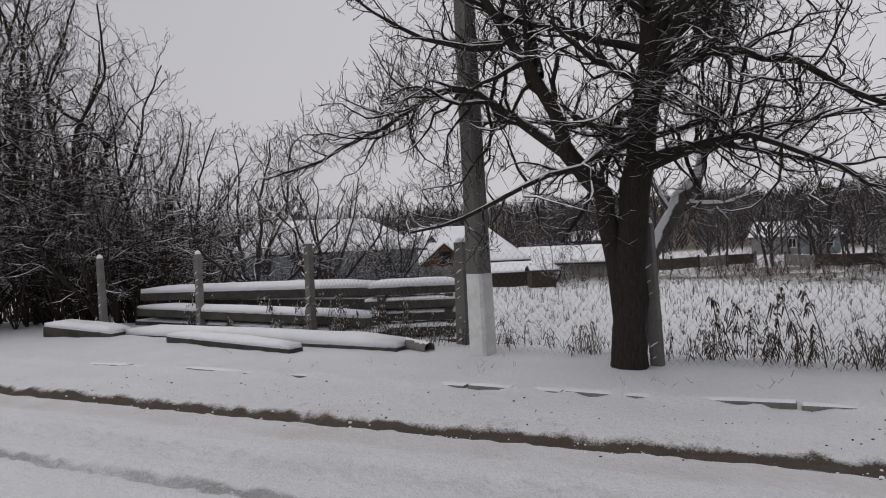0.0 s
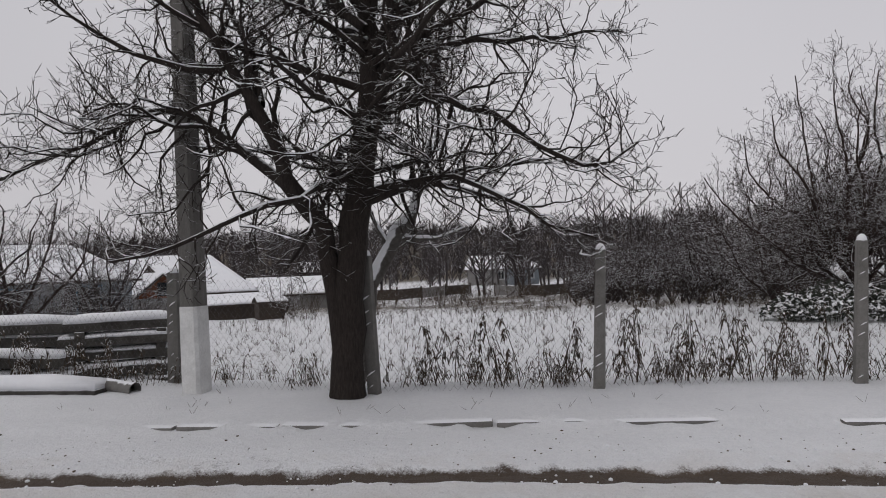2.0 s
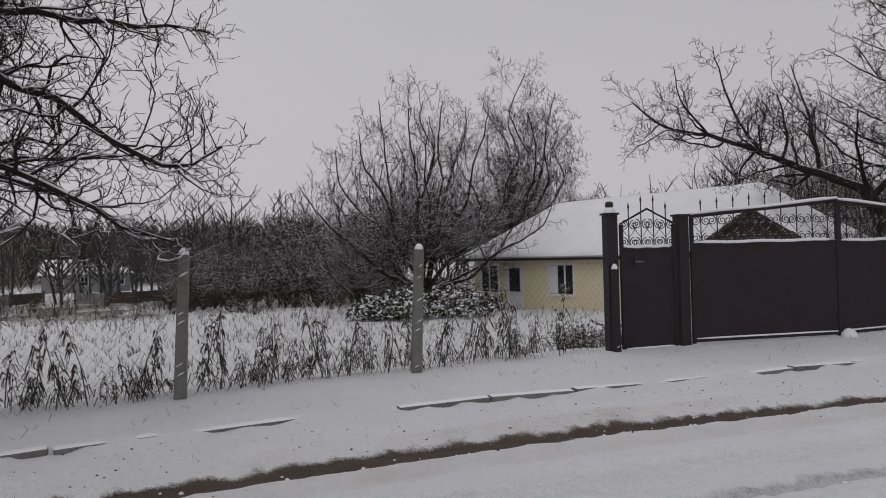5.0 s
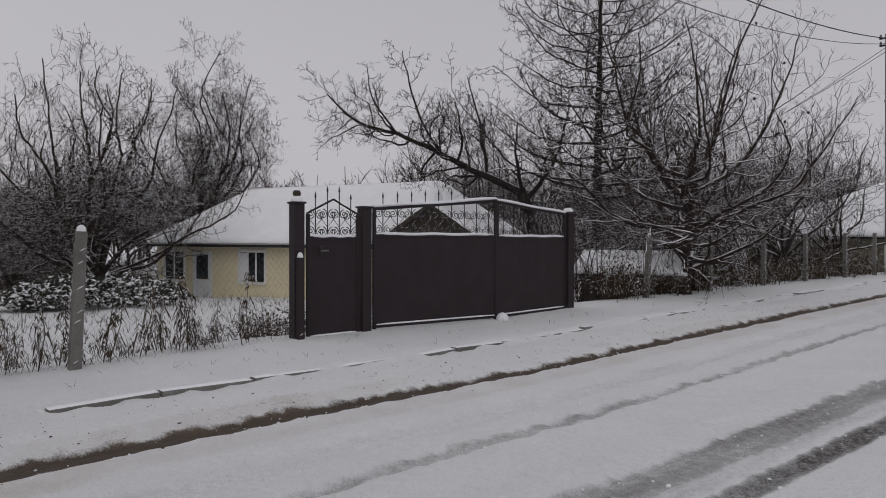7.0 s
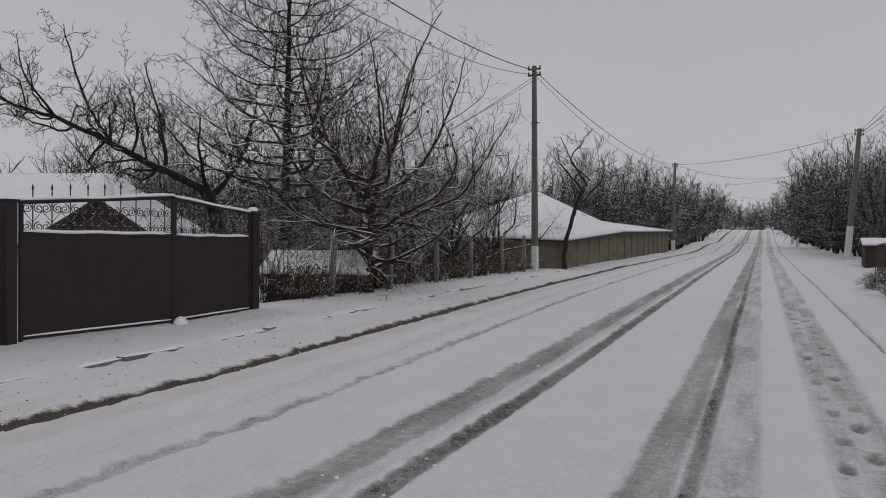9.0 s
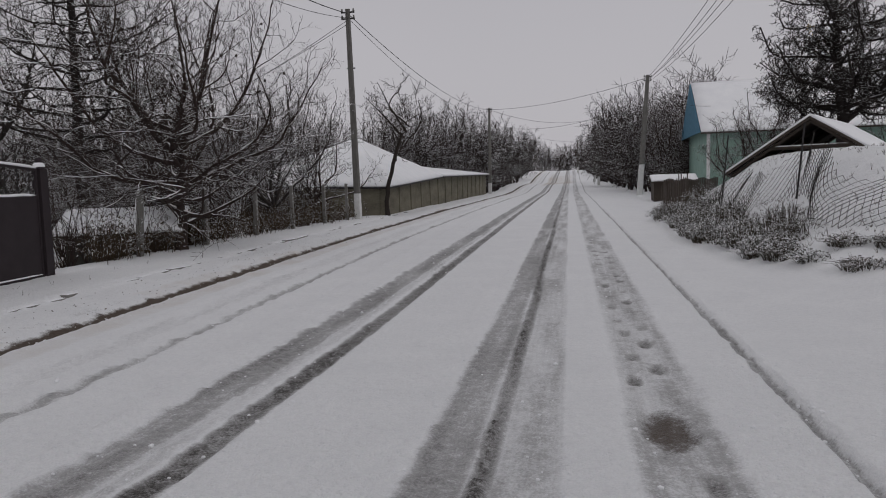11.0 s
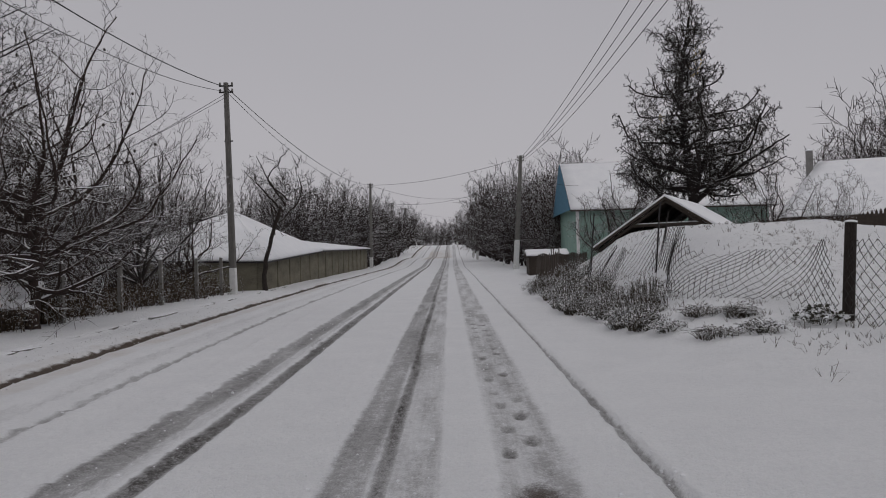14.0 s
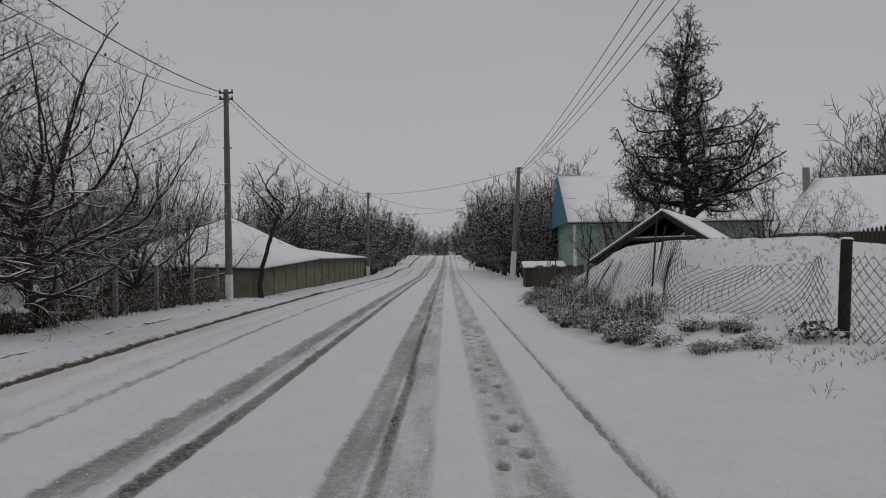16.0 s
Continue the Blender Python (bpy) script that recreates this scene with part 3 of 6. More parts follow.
def at(az, d, z=None):
    """A place d metres off, az degrees to the left of the road's direction."""
    a = radians(az)
    x, y = -d * math.sin(a), d * math.cos(a)
    return x, y, ground_z(x, y) if z is None else z


def facing(az, d, turn=0.0, z=None):
    """A pose there whose y axis points away from the filmer."""
    return pose(*at(az, d, z), 0, 0, az + turn)


# ---- snow caps and slabs ----
def snow_slab(name, pts, thick, parent, bulge=0.05, n=14, seed=0):
    """Soft snow over a four-cornered slope, with a rounded, uneven rim."""
    rng = np.random.default_rng(seed)
    a, b, c, d = (np.array(p, float) for p in pts)
    lump = rng.normal(0, 1, (n + 1, n + 1))
    lump = (lump + np.roll(lump, 1, 0) + np.roll(lump, 1, 1) + np.roll(lump, 1, (0, 1))) / 4
    verts, faces = [], []
    for layer in (0, 1):
        for i in range(n + 1):
            for j in range(n + 1):
                u, v = i / n, j / n
                p = (a * (1 - u) + b * u) * (1 - v) + (d * (1 - u) + c * u) * v
                edge = min(1.0, 6 * min(u, 1 - u, v, 1 - v))
                h = thick * (0.55 + 0.45 * math.sqrt(edge)) + bulge * 0.4 * lump[i, j] * edge
                verts.append(p + np.array((0, 0, h if layer else 0.004)))
    k = (n + 1) ** 2
    for i in range(n):
        for j in range(n):
            q = (i * (n + 1) + j, (i + 1) * (n + 1) + j, (i + 1) * (n + 1) + j + 1, i * (n + 1) + j + 1)
            faces.append([k + x for x in q])
            faces.append(list(q[::-1]))
    rim = [i * (n + 1) for i in range(n + 1)] + [n * (n + 1) + j for j in range(1, n + 1)] + [i * (n + 1) + n for i in range(n - 1, -1, -1)] + [j for j in range(n - 1, 0, -1)]
    for p, q in zip(rim, rim[1:] + rim[:1]):
        faces.append((p, q, k + q, k + p))
    me = bpy.data.meshes.new(name)
    me.from_pydata([tuple(v) for v in verts], [], faces)
    bm = bmesh.new()
    bm.from_mesh(me)
    bmesh.ops.recalc_face_normals(bm, faces=bm.faces)
    bm.to_mesh(me)
    bm.free()
    return link(name, me, M_snow, parent, "soft fresh snow", smooth=True)


def mound_cap(name, r, h, m, parent, sx=1.0, sy=1.0):
    bm = bmesh.new()
    bmesh.ops.create_uvsphere(bm, u_segments=10, v_segments=6, radius=1)
    bmesh.ops.scale(bm, vec=(r * sx, r * sy, h), verts=bm.verts)
    for v in bm.verts:
        if v.co.z < 0:
            v.co.z *= 0.25
    bmesh.ops.transform(bm, matrix=m, verts=bm.verts)
    return part(name, bm, M_snow, parent, smooth=True)


# ---- concrete poles and cables ----
POLE_TOPS = {}


def utility_pole(key, x, y, height, lean_x, lean_y, white=1.05, arms=True, width=0.13, label="tapered grey concrete utility pole with whitewashed foot", mat_=None):
    z = ground_z(x, y)
    p = thing("utility_pole", pose(x, y, z), label, "pole", "utility poles along the road")
    top = Vector((lean_x, lean_y, height))
    for name, f0, f1, mat, w in (("shaft", -0.04, 1.0, mat_ or M_pole, 1.0), ("whitewash_foot", -0.03, white / height, M_lime, 1.05)):
        bm = bmesh.new()
        rings = []
        for f in (f0, f1):
            r = width * w * (1 - 0.36 * f)
            c = top * f
            rings.append([bm.verts.new(c + Vector((a * r, b * r * 0.86, 0))) for a, b in
                          ((-1, -0.75), (-0.75, -1), (0.75, -1), (1, -0.75), (1, 0.75), (0.75, 1), (-0.75, 1), (-1, 0.75))])
        for i in range(8):
            bm.faces.new((rings[0][i], rings[0][(i + 1) % 8], rings[1][(i + 1) % 8], rings[1][i]))
        bm.faces.new(rings[1])
        part(name, bm, mat, p)
    if arms:
        for k in range(2):
            zz = top * (0.985 - 0.03 * k)
            boxed("cross_arm", (zz.x - 0.28, zz.x + 0.28, zz.y - 0.03, zz.y + 0.03, zz.z - 0.03, zz.z + 0.03), M_iron, p)
            for sx in (-0.24, 0.24):
                bm = bmesh.new()
                bmesh.ops.create_cone(bm, segments=8, radius1=0.045, radius2=0.03, depth=0.11, cap_ends=True)
                bmesh.ops.translate(bm, vec=(zz.x + sx, zz.y, zz.z + 0.085), verts=bm.verts)
                part("insulator", bm, M_concrete, p)
        boxed("clamp", (top.x * 0.72 - 0.15, top.x * 0.72 + 0.2, top.y * 0.72 - 0.02, top.y * 0.72 + 0.02, height * 0.72, height * 0.72 + 0.05), M_iron, p)
    POLE_TOPS[key] = Vector((x, y, z)) + top * 0.98
    return p


def cable(a, b, sag, r=0.012, n=22, label="thin black overhead cable strung between the poles"):
    t = Tubes()
    a, b = np.array(a), np.array(b)
    t.add([a + (b - a) * f - np.array((0, 0, sag * 4 * f * (1 - f))) for f in np.linspace(0, 1, n)], [r] * n, 5)
    ob = link("overhead_cable", t.mesh("overhead_cable"), M_cable, smooth=True)
    return tagged(ob, label, "cable", "overhead cables")


px, py, _ = at(125.15, 9.35)
utility_pole("start", px, py, 8.6, 0.01, -0.13, arms=False, width=0.145, label="thick grey concrete pole with whitewashed foot beside the fence")
px, py, _ = at(17.35, 29.3)
utility_pole("left", px, py, 8.45, -0.12, 0.0, label="slim leaning concrete pole with whitewashed foot on the verge")
px, py, _ = at(6.62, 70)
utility_pole("left2", px, py, 8.4, 0.1, 0.0, width=0.16, mat_=M_concrete)
px, py, _ = at(-5.15, 53.5)
utility_pole("right", px, py, 8.6, 0.60, 0.0, white=2.2, width=0.20, mat_=M_concrete, label="concrete pole leaning over the road with whitewashed foot")
for key, az, d, h in (("left3", 4.85, 104, 8.2), ("left4", 3.72, 140, 8.2), ("left5", 2.9, 175, 8.0), ("right2", -2.05, 88, 8.3), ("right3", -0.45, 145, 6.4), ("right4", -1.75, 104, 8.0)):
    px, py, _ = at(az, d)
    utility_pole(key, px, py, h, 0.0, 0.0, width=0.15)
T_ = POLE_TOPS
behind = T_["start"]
for off, sag in ((0.0, 1.35), (-0.35, 1.65)):
    o = Vector((0, 0, off * 0.5))
    cable(T_["left"] + o, behind + Vector((off, 0, off)), sag, 0.016 if off == 0 else 0.010, 30)
    cable(T_["left"] + o, T_["left2"] + o, 0.9 - off, 0.016 if off == 0 else 0.010)
cable(T_["left2"], T_["right"], 0.5, 0.014)
cable(T_["left2"], T_["left3"], 0.8, 0.016)
cable(T_["left2"], T_["right2"], 0.9, 0.014)
cable(T_["left3"], T_["right2"], 0.5, 0.016)
cable(T_["left3"], T_["right3"], 0.7, 0.016)
cable(T_["left3"], T_["left4"], 0.8, 0.02)
for k in range(2):
    cable(T_["left"] + Vector((0, 0, -0.25 - 0.15 * k)), Vector(at(33, 44, 5.2 + 0.3 * k)), 0.4, 0.010)
for k in range(4):
    cable(T_["right"] + Vector((0.12 * k, 0, -0.1 * (k % 2))), Vector((4.75 + 0.36 * k, -8, 9.9 - 0.1 * k)), 1.0 + 0.06 * k, 0.012, 34)
cable(T_["right"] + Vector((0, 0, -1.0)), Vector(at(-10.3, 46, 6.0)), 0.3, 0.010)


# ---- fence posts and wire netting ----
tie_t = Tubes()
tie_t.add([(0.0, -0.05, 0), (0.006, 0, 0.035), (0.0, 0.045, 0.06)], [0.003, 0.010, 0.003], 5)
TIE = tie_t.mesh("tie_snow")
TIE.materials.append(M_snow)


def fence_post(x, y, h, lean=0.0, lean2=0.0, w=0.062, shaft_mat=None, label="weathered concrete fence post with a snow cap"):
    p = thing("fence_post", pose(x, y, ground_z(x, y) - 0.02, lean2, lean, 0), label, "fence post", "concrete fence posts")
    bm = bmesh.new()
    vs = box(bm, -w, w, -w * 1.1, w * 1.1, -0.25, h, 0.012)
    for v in bm.verts:
        if v.co.z > h * 0.5:
            v.co.x *= 0.82
            v.co.y *= 0.82
    part("shaft", bm, shaft_mat or M_concrete, p)
    mound_cap("snow_cap", w * 0.92, 0.075, pose(0, 0, h), p)
    rng = random.Random(int(1000 * (x + y)))
    for k in range(int(h / 0.14)):       # twists of tie wire that hold a little snow
        if rng.random() < 0.5:
            o = new("tie_snow", TIE)
            o.parent = p
            o.location = (w * 0.95, rng.uniform(-0.02, 0.02), 0.10 + 0.14 * k + rng.uniform(-0.03, 0.03))
            s_ = rng.uniform(0.5, 1.1)
            o.scale = (1, s_, s_)
    return p


POSTS = [(-6.75, -13.6, 1.45, 1, 0), (-7.87, -12.1, 1.45, 0, 0), (-7.88, -8.95, 1.55, 0, 0), (-7.85, -3.15, 1.62, 0, 2), (-8.48, -0.65, 1.60, -1, -2.5), (-9.05, 2.15, 1.60, -1, -3),
         (-9.85, 14.75, 1.52, 2, -3), (-9.72, 17.5, 1.50, 0, 0), (-9.62, 20.3, 1.55, 1, 0), (-9.5, 22.9, 1.5, 0, 1), (-9.3, 25.5, 1.5, 0, 0), (-9.1, 27.6, 1.5, 0, 0)]
for x, y, h, a, b in POSTS:
    fence_post(x, y, h, a, b)
fence_post(-9.38, 5.22, 1.22, 0, 0, 0.05, M_gate, "short dark post beside the gate with a snow cap")
fence_post(-8.35, -6.2, 1.5, 0, 0, 0.085, None, "thick concrete fence post close to the utility pole")


def netting(name, p0, p1, h, cell, r, sag=None, label="", wob=0.0, seed=0, bulge=0.0):
    """Diamond wire netting between two feet, as crossing zigzag wires."""
    rng = np.random.default_rng(seed)
    p0, p1 = np.array(p0, float), np.array(p1, float)
    L = np.linalg.norm((p1 - p0)[:2])
    n, rows = int(L / cell), max(2, int(1.7 * h / cell))
    t = Tubes()
    ph = rng.uniform(0, 6, 6)

    def place(u, v):
        f, g_ = u * cell / L, v / rows
        top = h * (1 - (sag(f) if sag else 0.0))
        p = p0 + (p1 - p0) * f
        out = wob * (math.sin(9 * f + ph[0]) + 0.6 * math.sin(21 * f + ph[1] + 3 * g_)) * (0.3 + g_)
        q = (p1 - p0)[:2] / L
        if bulge:                    # slack netting bellies out and lies on the snow
            out += bulge * math.sin(math.pi * min(1, max(0, f))) ** 2 * (1 - 0.7 * g_)
            p = np.array((p[0], p[1], ground_z(p[0] - q[1] * out, p[1] + q[0] * out) + 0.02))
        return (p[0] - q[1] * out + q[0] * wob * 0.5 * math.sin(13 * f + 5 * g_ + ph[2]), p[1] + q[0] * out, p[2] + top * g_ + wob * 0.35 * math.sin(17 * f + 4 * g_ + ph[3]))
    for i in range(n):
        for s in (-1, 1):
            pts = [place(i + (0.5 * s if k % 2 else 0.0) + 0.5, k) for k in range(rows + 1)]
            t.add(pts, [r] * len(pts), 3)
    return tagged(link(name, t.mesh(name), M_wire if r < 0.003 else M_net), label, "fence")


spans = [(-7.95, -8.85), (-7.85, -3.15), (-8.48, -0.65), (-9.05, 2.15), (-9.38, 5.22)]
for (xa, ya), (xb, yb) in zip(spans[:-1], spans[1:]):
    netting("wire_netting", (xa - 0.07, ya, ground_z(xa, ya)), (xb - 0.07, yb, ground_z(xb, yb)), 1.35, 0.09, 0.0014, label="thin sagging diamond wire netting between fence posts", wob=0.015)

# ---- the iron gate ----
def spiral(turns=1.6, r=0.075, flip=1):
    t = Tubes()
    pts = []
    for i in range(22):
        f = i / 21
        a = f * turns * 6.283
        q = r * (1 - 0.82 * f)
        pts.append((0, flip * q * math.sin(a), q * math.cos(a)))
    t.add(pts, [0.0085] * 22, 5)
    return t.mesh("scroll")


SCROLLS = [spiral(flip=1), spiral(flip=-1)]
for me in SCROLLS:
    me.materials.append(M_iron)


def bar_mesh(h):
    t = Tubes()
    t.add([(0, 0, 0), (0, 0, h), (0, 0, h + 0.02), (0, 0, h + 0.10)], [0.009, 0.009, 0.018, 0.001], 5)
    me = t.mesh("bar")
    me.materials.append(M_iron)
    return me


def gate_leaf(name, a, b, z0, panel, tops, label, arch=False, bars=6):
    """A leaf from plan point a to b: sheet-metal panel, frame and scrollwork. tops: heights of the top rail."""
    a, b = Vector((*a, 0)), Vector((*b, 0))
    L = (b - a).length
    ang = math.degrees(math.atan2(b.y - a.y, b.x - a.x))
    g_ = thing(name, pose(a.x, a.y, z0, 0, 0, ang - 90), label, "gate", "gate leaves")
    # local frame: y along the leaf
    boxed("panel", (-0.012, 0.012, 0.03, L - 0.03, 0.06, panel), M_gate, g_, "dark brown sheet metal", 0.004)
    for y0, y1, zt in ((0.0, 0.05, tops[0]), (L - 0.05, L, tops[-1])):
        boxed("stile", (-0.025, 0.025, y0, y1, 0.0, zt), M_gate, g_, "", 0.006)
    for zz in (0.05, panel):
        boxed("rail", (-0.022, 0.022, 0.05, L - 0.05, zz - 0.03, zz + 0.02), M_gate, g_, "", 0.005)
    prof = [(0.0, tops[0])] + ([(L / 2, tops[1])] if arch else []) + [(L, tops[-1])]
    for (ya, za), (yb, zb) in zip(prof[:-1], prof[1:]):
        t = Tubes()
        t.add([(0, ya, za), (0, yb, zb)], [0.034 if not arch else 0.016] * 2, 4)
        link("top_rail", t.mesh("top_rail"), M_gate, g_)
        if not arch:
            t = Tubes()
            t.add([(0.0, ya + (yb - ya) * f, za + (zb - za) * f + 0.035 + 0.008 * math.sin(9 * f)) for f in np.linspace(0, 1, 12)], [0.02] + [0.030] * 10 + [0.02], 6)
            link("rail_snow", t.mesh("rail_snow"), M_snow, g_, "ridge of snow", smooth=True)
    t = Tubes()
    t.add([(0.0, 0.06 + (L - 0.12) * f, panel + 0.022 + 0.006 * math.sin(17 * f)) for f in np.linspace(0, 1, 14)], [0.012] + [0.030] * 12 + [0.012], 6)
    link("ledge_snow", t.mesh("ledge_snow"), M_snow, g_, "ridge of snow", smooth=True)
    t = Tubes()
    t.add([(0.01, 0.06 + (L - 0.12) * f, 0.075) for f in np.linspace(0, 1, 10)], [0.008] + [0.016] * 8 + [0.008], 6)
    link("sill_snow", t.mesh("sill_snow"), M_snow, g_, "thin snow", smooth=True)
    ztop = lambda y: float(np.interp(y, [p[0] for p in prof], [p[1] for p in prof]))
    for k in range(bars):
        y = 0.05 + (L - 0.1) * (k + 0.5) / bars
        h = ztop(y) - panel + (0.16 if arch or name == "gate_leaf" else 0.0)
        ob = new("bar", bar_mesh(h))
        ob.parent = g_
        ob.location = (0, y, panel)
        for row in range(2):
            for s in (0, 1):
                zz = panel + (0.09 if row == 0 else min(0.36, ztop(y) - panel - 0.09))
                o = new("scroll", SCROLLS[s])
                o.parent = g_
                o.location = (0.0, y + (0.085 if s else -0.085), zz)
        t = Tubes()
        mid_z = (panel + 0.22)
        t.add([(0, y - 0.14, mid_z + 0.1), (0, y, mid_z - 0.06), (0, y + 0.14, mid_z + 0.1)], [0.007] * 3, 4)
        link("chevron", t.mesh("chevron"), M_iron, g_)
    return g_


def gate_post(x, y, h, w, finial, label):
    z = ground_z(x, y)
    p = thing("gate_post", pose(x, y, z - 0.03), label, "gate post", "gate posts")
    boxed("shaft", (-w, w, -w, w, -0.2, h), M_gate, p, "", 0.008)
    boxed("cap_plate", (-w * 1.25, w * 1.25, -w * 1.25, w * 1.25, h, h + 0.03), M_gate, p, "", 0.006)
    if finial:
        mound_cap("snow_cap", w * 1.15, 0.10, pose(0, 0, h + 0.03), p)
        bm = bmesh.new()
        bmesh.ops.create_cone(bm, segments=12, radius1=w * 0.75, radius2=0.012, depth=0.12, cap_ends=True)
        bmesh.ops.create_uvsphere(bm, u_segments=12, v_segments=8, radius=w * 0.72)
        bmesh.ops.translate(bm, vec=(0, 0, h + 0.15), verts=bm.verts)
        part("finial", bm, M_wood if finial == 1 else M_gate, p, "pointed metal finial", smooth=True)
    return p


GZ0 = 0.14
gate_post(-9.52, 5.24, 2.02, 0.085, 1, "square dark brown metal gate post with a finial")
gate_post(-9.58, 6.48, 2.0, 0.085, 0, "square dark brown metal gate post without cap")
gate_post(-9.66, 11.62, 2.0, 0.095, 2, "square dark brown metal gate post with a snowy cap")
gate_leaf("wicket_gate", (-9.52, 5.40), (-9.56, 6.36), GZ0 - 0.08, 1.56, (1.92, 2.15, 1.92), "narrow dark brown metal wicket gate with arched scrollwork", True, 4)
gate_leaf("gate_leaf", (-9.55, 6.62), (-9.35, 9.22), GZ0, 1.52, (1.95, 2.17), "wide dark brown metal gate leaf with snowy rising top", False, 9)
gate_leaf("gate_leaf", (-9.352, 9.215), (-9.63, 11.50), GZ0, 1.50, (2.15, 1.98), "dark brown metal gate leaf with snowy falling top", False, 7)
h_ = thing("lever_handle", pose(-9.47, 5.62, 1.42), "small steel lever handle fixed on the wicket gate", "handle")
boxed("plate", (0, 0.012, -0.02, 0.02, -0.07, 0.07), M_iron, h_, "", 0.003)
boxed("lever", (0.012, 0.03, -0.01, 0.12, -0.01, 0.012), M_wire, h_, "bright lever", 0.004)
mound_cap("snow_lump", 0.13, 0.16, pose(-9.22, 9.25, ground_z(-9.22, 9.25) - 0.02), None)
tagged(bpy.data.objects["snow_lump"], "round lump of fresh snow before the gate", "snow lump")


# ---- houses ----
def window(parent, x, y, z, w, h, frame_mat=None, panes=2, label=""):
    wd = new("window")
    wd.parent = parent
    if label:
        wd["label"] = label
    fm = frame_mat or M_white
    boxed("frame", (x - w / 2 - 0.07, x + w / 2 + 0.07, y - 0.035, y + 0.02, z + h, z + h + 0.09), fm, wd, "", 0.006)
    boxed("sill", (x - w / 2 - 0.10, x + w / 2 + 0.10, y - 0.09, y + 0.02, z - 0.07, z), fm, wd, "", 0.006)
    for sx in (-1, 1):
        boxed("jamb", (x + sx * (w / 2 + 0.035) - 0.035, x + sx * (w / 2 + 0.035) + 0.035, y - 0.035, y + 0.02, z, z + h), fm, wd, "", 0.006)
    for k in range(panes):
        x0, x1 = x - w / 2 + w * k / panes, x - w / 2 + w * (k + 1) / panes
        boxed("pane", (x0 + 0.03, x1 - 0.03, y - 0.008, y + 0.005, z + 0.03, z + h - 0.03), M_glass, wd, "", 0.0)
        if k:
            boxed("mullion", (x0 - 0.035, x0 + 0.035, y - 0.028, y + 0.01, z, z + h), fm, wd, "", 0.005)
    return wd


def gable_house(name, m, L, D, H, ridge, wall, label, category="house", over=0.35, gable=None, hip=0.0, snow=0.14, base=0.6, group="", roof_mat=None, seed=0):
    """Front wall along x at y=0. ridge: height of the ridge over the eaves. hip: how far the ridge ends stand in from the gables."""
    h = thing(name, m, label, category, group)
    t = 0.22
    for nm, dims in (("front_wall", (0, L, 0, t, -base, H)), ("back_wall", (0, L, D - t, D, -base, H)), ("side_wall", (0, t, t, D - t, -base, H)), ("side_wall", (L - t, L, t, D - t, -base, H))):
        boxed(nm, dims, wall, h, "", 0.01)
    k = ridge / (D / 2)
    z_e = H - over * k
    r0, r1 = (-over if not hip else hip, D / 2, H + ridge), (L + over if not hip else L - hip, D / 2, H + ridge)
    fl, fr, br, bl = (-over, -over, z_e), (L + over, -over, z_e), (L + over, D + over, z_e), (-over, D + over, z_e)
    rm = roof_mat or M_wood
    planes = [(fl, fr, r1, r0), (br, bl, r0, r1)]
    if hip:
        planes += [(bl, fl, r0, r0), (fr, br, r1, r1)]
    for i, pl in enumerate(planes):
        pl2 = pl if pl[2] != pl[3] else pl[:3]
        slab("roof_plane", pl2, 0.10, rm, h)
        snow_slab("roof_snow", pl, snow, h, 0.05, 16, seed + i)
    if not hip:
        for x0, x1 in ((0.02, t), (L - t, L - 0.02)):
            bm = bmesh.new()
            f = [poly(bm, [(x, 0, H), (x, D, H), (x, D / 2, H + ridge - 0.02)]) for x in (x0, x1)]
            a, b = f[0].verts[:], f[1].verts[:]
            for i in range(3):
                bm.faces.new((a[i], a[(i + 1) % 3], b[(i + 1) % 3], b[i]))
            bmesh.ops.recalc_face_normals(bm, faces=bm.faces)
            part("gable", bm, gable or wall, h)
    return h


# the yellow house in the yard
hx, hy, _ = at(71.75, 30.6)
HOUSE = pose(hx, hy, -0.95, 0, 0, 21)
LH = 13.2
yh = gable_house("yellow_house", HOUSE, LH, 6.4, 2.62, 1.98, M_siding, "single-storey house with pale yellow siding and snowy roof", over=0.45, hip=2.0, snow=0.16, roof_mat=M_iron)
for k in range(12):
    boxed("siding_board", (0.012, LH - 0.012, -0.020, -0.002, 0.06 + 0.205 * k, 0.06 + 0.205 * k + 0.198), M_siding, yh, "", 0.006)
boxed("plinth", (-0.02, LH + 0.02, -0.05, 0.0, -0.6, 0.05), M_rust, yh, "dark red plinth strip", 0.01)
boxed("fascia", (-0.40, LH + 0.4, -0.40, -0.37, 2.26, 2.40), M_plaster, yh, "grey eaves board", 0.005)
window(yh, 1.05, -0.03, 0.93, 1.05, 1.12)
w2 = window(yh, 5.15, -0.03, 0.95, 1.20, 1.12, None, 3)
boxed("sash", (4.56, 4.93, -0.05, -0.036, 0.99, 2.03), M_white, w2, "white opened sash", 0.01)
dr = new("door")
dr.parent = yh
boxed("leaf", (2.20, 3.00, -0.05, -0.022, 0.05, 0.98), M_white, dr, "white lower panel", 0.008)
boxed("glazing", (2.28, 2.92, -0.05, -0.024, 1.0, 1.94), M_glass, dr, "dark glass", 0.003)
for x0, x1, z0, z1 in ((2.09, 2.20, 0.03, 2.06), (3.00, 3.11, 0.03, 2.06), (2.20, 3.00, 1.95, 2.06), (2.20, 2.28, 0.98, 1.95), (2.92, 3.00, 0.98, 1.95)):
    boxed("frame", (x0, x1, -0.06, -0.022, z0, z1), M_white, dr, "", 0.006)
boxed("door_handle", (2.87, 2.97, -0.09, -0.06, 1.0, 1.03), M_iron, dr, "", 0.004)
